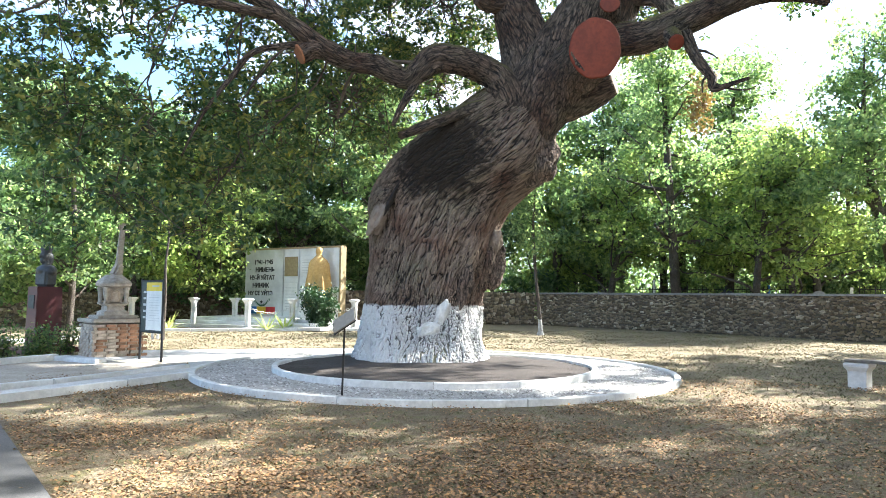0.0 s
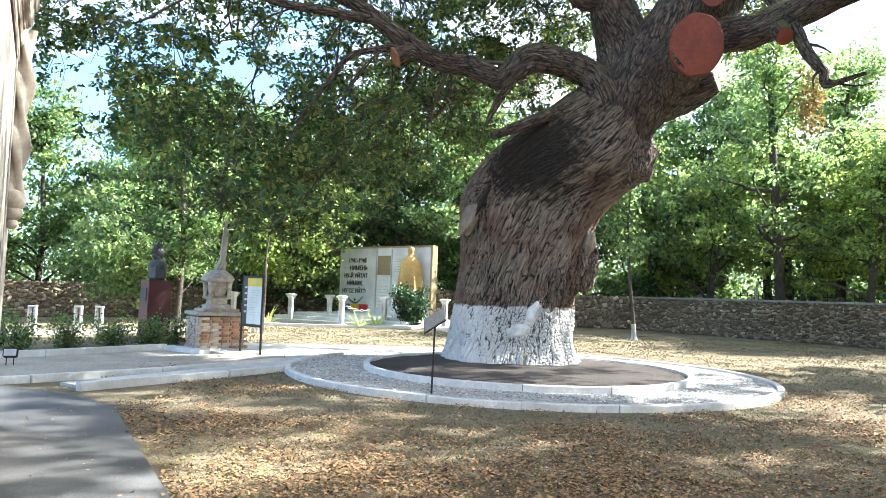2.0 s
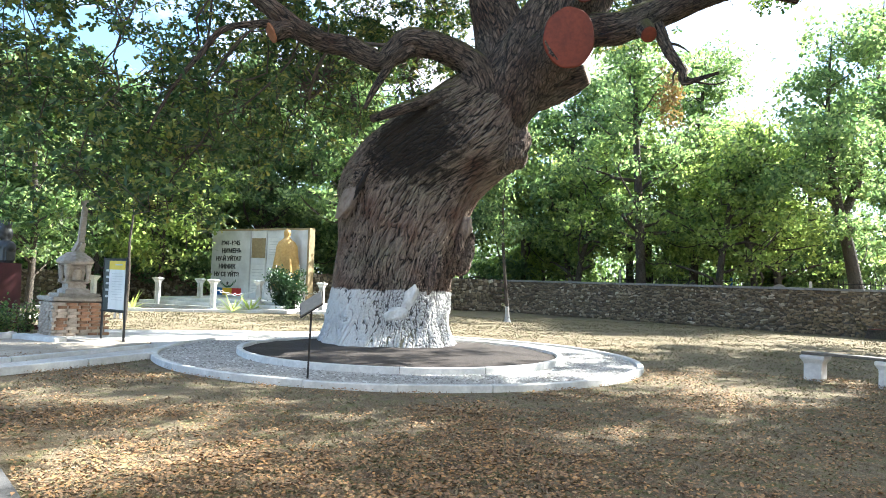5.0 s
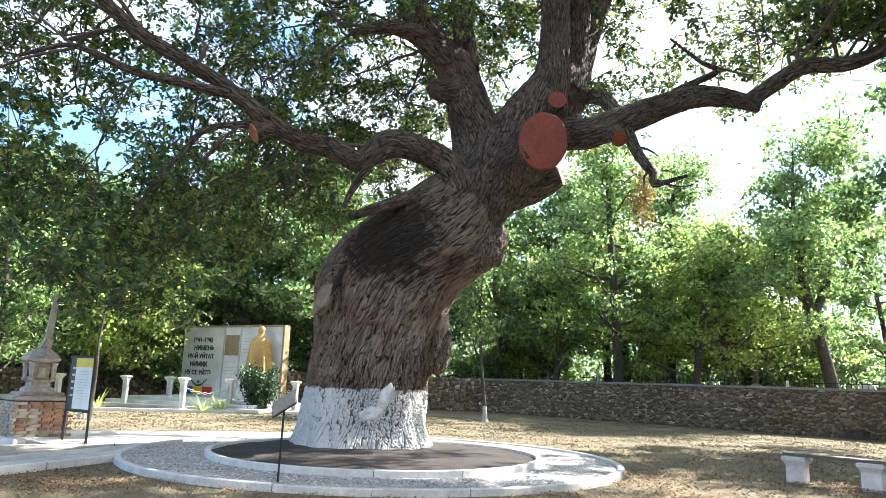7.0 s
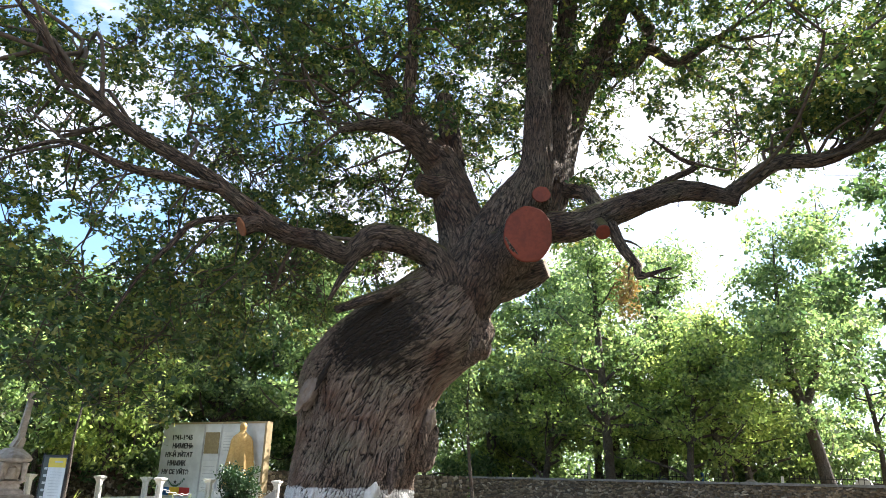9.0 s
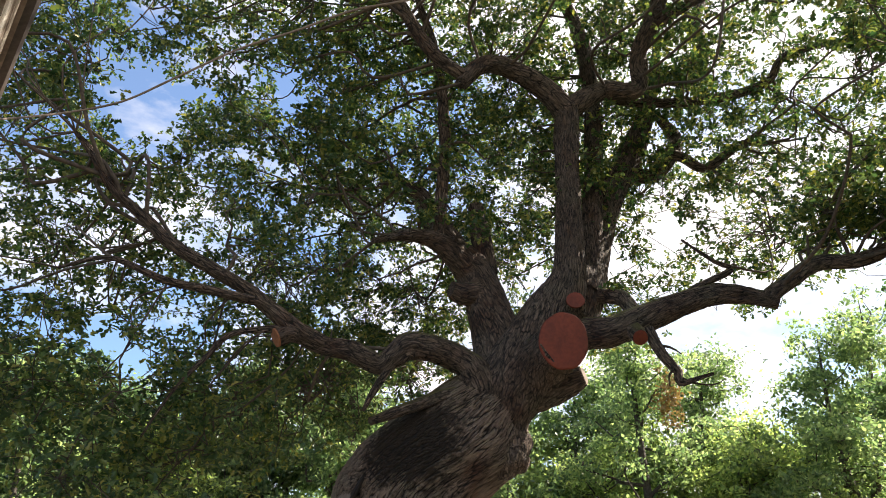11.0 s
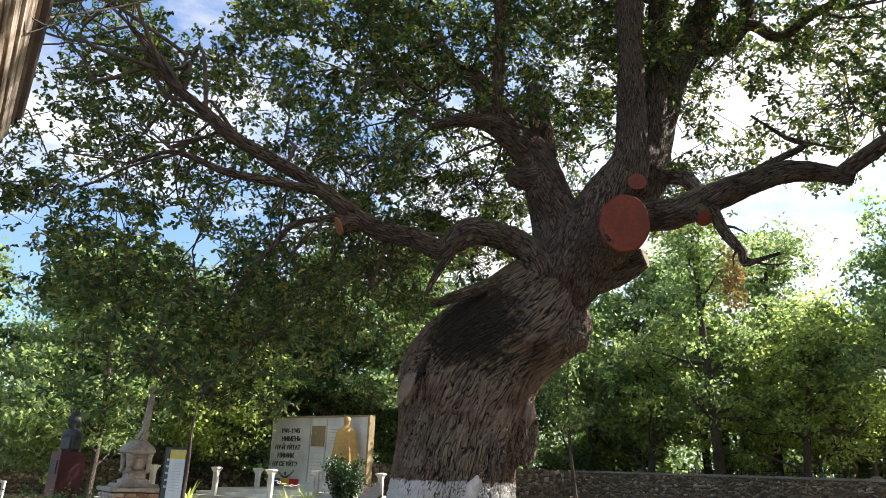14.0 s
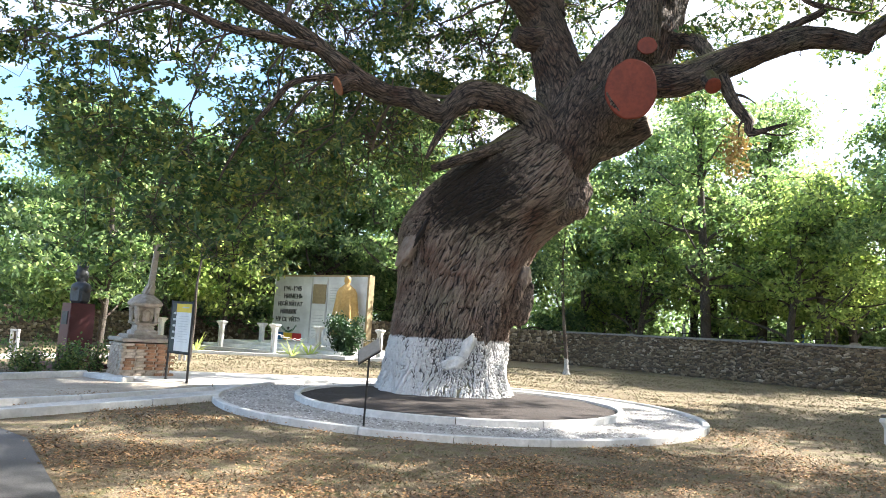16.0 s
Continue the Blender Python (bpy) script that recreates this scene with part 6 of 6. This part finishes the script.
leaf_object("crown", np.repeat(tp, 60, axis=0) + qq.normal(size=(len(tp) * 60, 3)) * 0.3, 0.16, qq, M_LEAF_A, sap, six=False)["kind"] = "stuff"

flood = thing("flood_light", "small black flood lamp on a ground spike", "lamp", (-9.6, 12.35, 0.0), 30)
part("housing", box(0.24, 0.13, 0.17, (0, 0, 0.17), (-25, 0, 0), 0.015), M_STEEL, flood)
part("lens", box(0.2, 0.012, 0.13, (0, -0.072, 0.2), (-25, 0, 0), 0.003), M_GREYPRINT, flood, "grey glass lens")
for sx in (-1, 1):
    part("leg", box(0.015, 0.03, 0.24, (sx * 0.06, 0.02, -0.04), bevel=0.003), M_STEEL, flood)
qw = np.random.default_rng(64)
cw = np.array([12.5, 34.6, 11.0]) + qw.normal(size=(26, 3)) * np.array([0.3, 0.3, 0.7])
tagged(leaf_object("withered_leaves", np.repeat(cw, 24, axis=0) + qw.normal(size=(26 * 24, 3)) * 0.2, 0.22, qw, M_LEAF_DRY, None, six=False), "brown withered leaves on a tree bough", "leaves", kind="stuff")

slab = thing("stone_bench", "low grey stone slab bench before the back wall", "bench", (1.05, 42.3, 0), 4)
part("slab", box(2.9, 0.6, 0.16, (0, 0, 0.32), bevel=0.03), M_STONE_CAP, slab)
for sx in (-1.1, 1.1):
    part("block", box(0.4, 0.5, 0.34, (sx, 0, -0.02), bevel=0.03), M_STONE_CAP, slab)
stem = thing("bare_stem", "thin dark straight tree stem behind the board", "tree", (-9.65, 25.0, 0))
v, f, _ = tube(smooth_line([(0, 0, -0.1, 0.07), (0.05, 0, 1.5, 0.05), (0.02, 0, 2.6, 0.042), (0.1, 0, 3.6, 0.03), (0.05, 0, 4.4, 0.015)], 0.2), 10)
raw("trunk", v, f, M_BARK_FAR, stem)

# ---- graves over the wall ----
def grave_cross(at, h, mat, turn):
    e = thing("grave_cross", "grave cross behind the churchyard wall", "cross", at, turn, "graves over the wall")
    part("upright", box(0.13, 0.1, h, bevel=0.012), mat, e)
    part("arm", box(h * 0.42, 0.09, 0.12, (0, 0, h * 0.68), bevel=0.012), mat, e)


def headstone(at, w, h, mat, turn):
    e = thing("headstone", "headstone behind the churchyard wall", "headstone", at, turn, "graves over the wall")
    bm = bmesh.new()
    pts = [(-w / 2, 0), (w / 2, 0)] + [(w / 2 * math.cos(a), h * 0.75 + h * 0.25 * math.sin(a)) for a in np.linspace(0, math.pi, 9)]
    f0 = bm.faces.new([bm.verts.new((x, 0, z)) for x, z in pts])
    ex = bmesh.ops.extrude_face_region(bm, geom=[f0])["geom"]
    bmesh.ops.translate(bm, verts=[g for g in ex if isinstance(g, bmesh.types.BMVert)], vec=(0, 0.14, 0))
    bmesh.ops.recalc_face_normals(bm, faces=bm.faces)
    part("stone", bm, mat, e)
    part("foot", box(w * 1.2, 0.34, 0.2, (0, 0.07, -0.1), bevel=0.02), mat, e)


rg3 = random.Random(21)
for i in range(13):
    t = 0.06 + i * 0.072
    x, y = 24.6 - 18.8 * t + rg3.uniform(1.5, 4.5), 20.6 + 22.6 * t + rg3.uniform(2.0, 5.0)
    if i % 2:
        grave_cross((x, y, 0), rg3.uniform(2.2, 2.75), (M_STEEL, M_BLUE, M_WHITE)[i % 3], rg3.uniform(-60, -30))
    else:
        headstone((x, y, 0), rg3.uniform(0.6, 0.9), rg3.uniform(2.05, 2.45), (M_STONE_CAP, M_WHITE, M_BRONZE)[i % 3], rg3.uniform(-60, -30))


def grave_fence(a, b):
    e = thing("grave_fence", "dark iron grave fence behind the wall", "fence")
    n = int(math.hypot(b[0] - a[0], b[1] - a[1]) / 0.22)
    ang = math.degrees(math.atan2(b[1] - a[1], b[0] - a[0]))
    mesh = bpy.data.meshes.new("bar")
    bm = lathe([(0.016, -0.1), (0.016, 2.2), (0.03, 2.24), (0.003, 2.36)], 6)
    bm.to_mesh(mesh)
    bm.free()
    for i in range(n + 1):
        o = link("bar", mesh, M_STEEL, e)
        o.matrix_basis = pose(a[0] + (b[0] - a[0]) * i / n, a[1] + (b[1] - a[1]) * i / n, 0)
    ln = math.hypot(b[0] - a[0], b[1] - a[1])
    for z in (1.9, 2.15):
        part("rail", box(ln, 0.04, 0.04, ((a[0] + b[0]) / 2, (a[1] + b[1]) / 2, z), (0, 0, ang), 0.004), M_STEEL, e)


grave_fence((11.5, 42.5), (17.5, 35.6))
grave_fence((19.5, 33.5), (25.0, 27.0))


# ---- fallen leaves and dry grass ----
WALK = [(-7.35, 10.6), (-6.75, 10.3), (-4.95, 13.6), (-4.7, 16.3), (-3.7, 18.95), (-0.5, 20.9), (-1.2, 22.2), (-5.6, 20.9), (-8.7, 19.9), (-9.3, 17.6), (-8.0, 16.9), (-6.0, 17.2), (-5.45, 15.6)]


def on_walk(p):
    """Which of the points lie on the paved walk."""
    inside = np.zeros(len(p), bool)
    for (x0, y0), (x1, y1) in zip(WALK, WALK[1:] + WALK[:1]):
        if y0 != y1:
            hit = ((p[:, 1] < y0) != (p[:, 1] < y1)) & (p[:, 0] < (x1 - x0) * (p[:, 1] - y0) / (y1 - y0) + x0)
            inside ^= hit
    return inside


def litter():
    q = np.random.default_rng(91)
    n = 640000
    p = np.stack([q.uniform(-8, 14, n), 0.5 + 21 * q.random(n) ** 1.35, np.zeros(n)], 1)
    thick = np.array([noise.noise((x * 0.55, y * 0.55, 4)) + 0.6 * noise.noise((x * 1.7, y * 1.7, 8)) for x, y, _ in p])
    off = p[:, 0] * 0.804 + p[:, 1] * 0.595 + 0.336
    ring = np.hypot(p[:, 0] - RING[0], p[:, 1] - RING[1])
    keep = (1.1 * thick + 1.35 - 0.1 * p[:, 1] > q.uniform(0.0, 1.5, n)) & (np.abs(p[:, 0]) < 3 + 0.75 * p[:, 1]) & (off > 0.05) & ((off > 1.34) | (q.random(n) < 0.012)) & (ring > 5.1) & ~on_walk(p) & ~((p[:, 0] < -6.2) & (p[:, 1] < 11.5))
    p = p[keep]
    p[:, 2] = q.uniform(0.0, 0.03, len(p)) - 0.012
    p[off[keep] < 1.33, 2] = 0.016
    n = len(p)
    a = q.uniform(0, 6.283, n)
    d = np.stack([np.cos(a), np.sin(a), q.normal(size=n) * 0.22], 1)
    s = np.stack([-np.sin(a), np.cos(a), q.normal(size=n) * 0.25], 1)
    L = q.uniform(0.024, 0.052, n)[:, None]
    W = L * q.uniform(0.25, 0.42, n)[:, None]
    up = np.array([0, 0, 1.0]) * L * q.uniform(0.02, 0.25, n)[:, None]
    v = np.stack([p, p + d * L * 0.5 - s * W + up, p + d * L, p + d * L * 0.5 + s * W + up], 1).reshape(-1, 3)
    v[:, 2] = np.maximum(v[:, 2], -0.01)
    f = np.arange(4 * n).reshape(-1, 4)
    tagged(raw("fallen_leaves", v, f, M_LITTER, smooth=False), "dry orange-brown oak leaves scattered on the lawn", "leaves", kind="stuff")


def dry_grass():
    q = np.random.default_rng(92)
    n = 260000
    p = np.stack([q.uniform(-13, 22, n), 2.4 + 33 * q.random(n) ** 1.5, np.full(n, -0.03)], 1)
    thick = np.array([noise.noise((x * 0.8, y * 0.8, 14)) + 0.7 * noise.noise((x * 2.7, y * 2.7, 3)) for x, y, _ in p])
    off = p[:, 0] * 0.804 + p[:, 1] * 0.595 + 0.336
    ring = np.hypot(p[:, 0] - RING[0], p[:, 1] - RING[1])
    keep = (thick + 0.55 > q.uniform(0, 1.0, n)) & (off > 1.36) & (ring > 5.12) & ~on_walk(p) & ~((p[:, 0] < -5.6) & (p[:, 1] < 11.5)) & (p[:, 0] * 0.77 + p[:, 1] * 0.64 < 31.9)
    p = p[keep]
    n = len(p)
    a = q.uniform(0, 6.283, n)
    w = q.uniform(0.003, 0.007, n)[:, None] * (1 + p[:, 1:2] * 0.12)
    h = q.uniform(0.018, 0.05, n)[:, None]
    s = np.stack([np.cos(a), np.sin(a), np.zeros(n)], 1) * w
    lean = q.normal(size=(n, 3)) * 1.1 * h
    lean[:, 2] = h[:, 0]
    v = np.stack([p - s, p + s, p + lean], 1).reshape(-1, 3)
    tagged(raw("dry_grass", v, np.arange(3 * n).reshape(-1, 3), M_BLADES, smooth=False), "short dry straw-coloured grass", "grass", kind="stuff")


litter()
dry_grass()
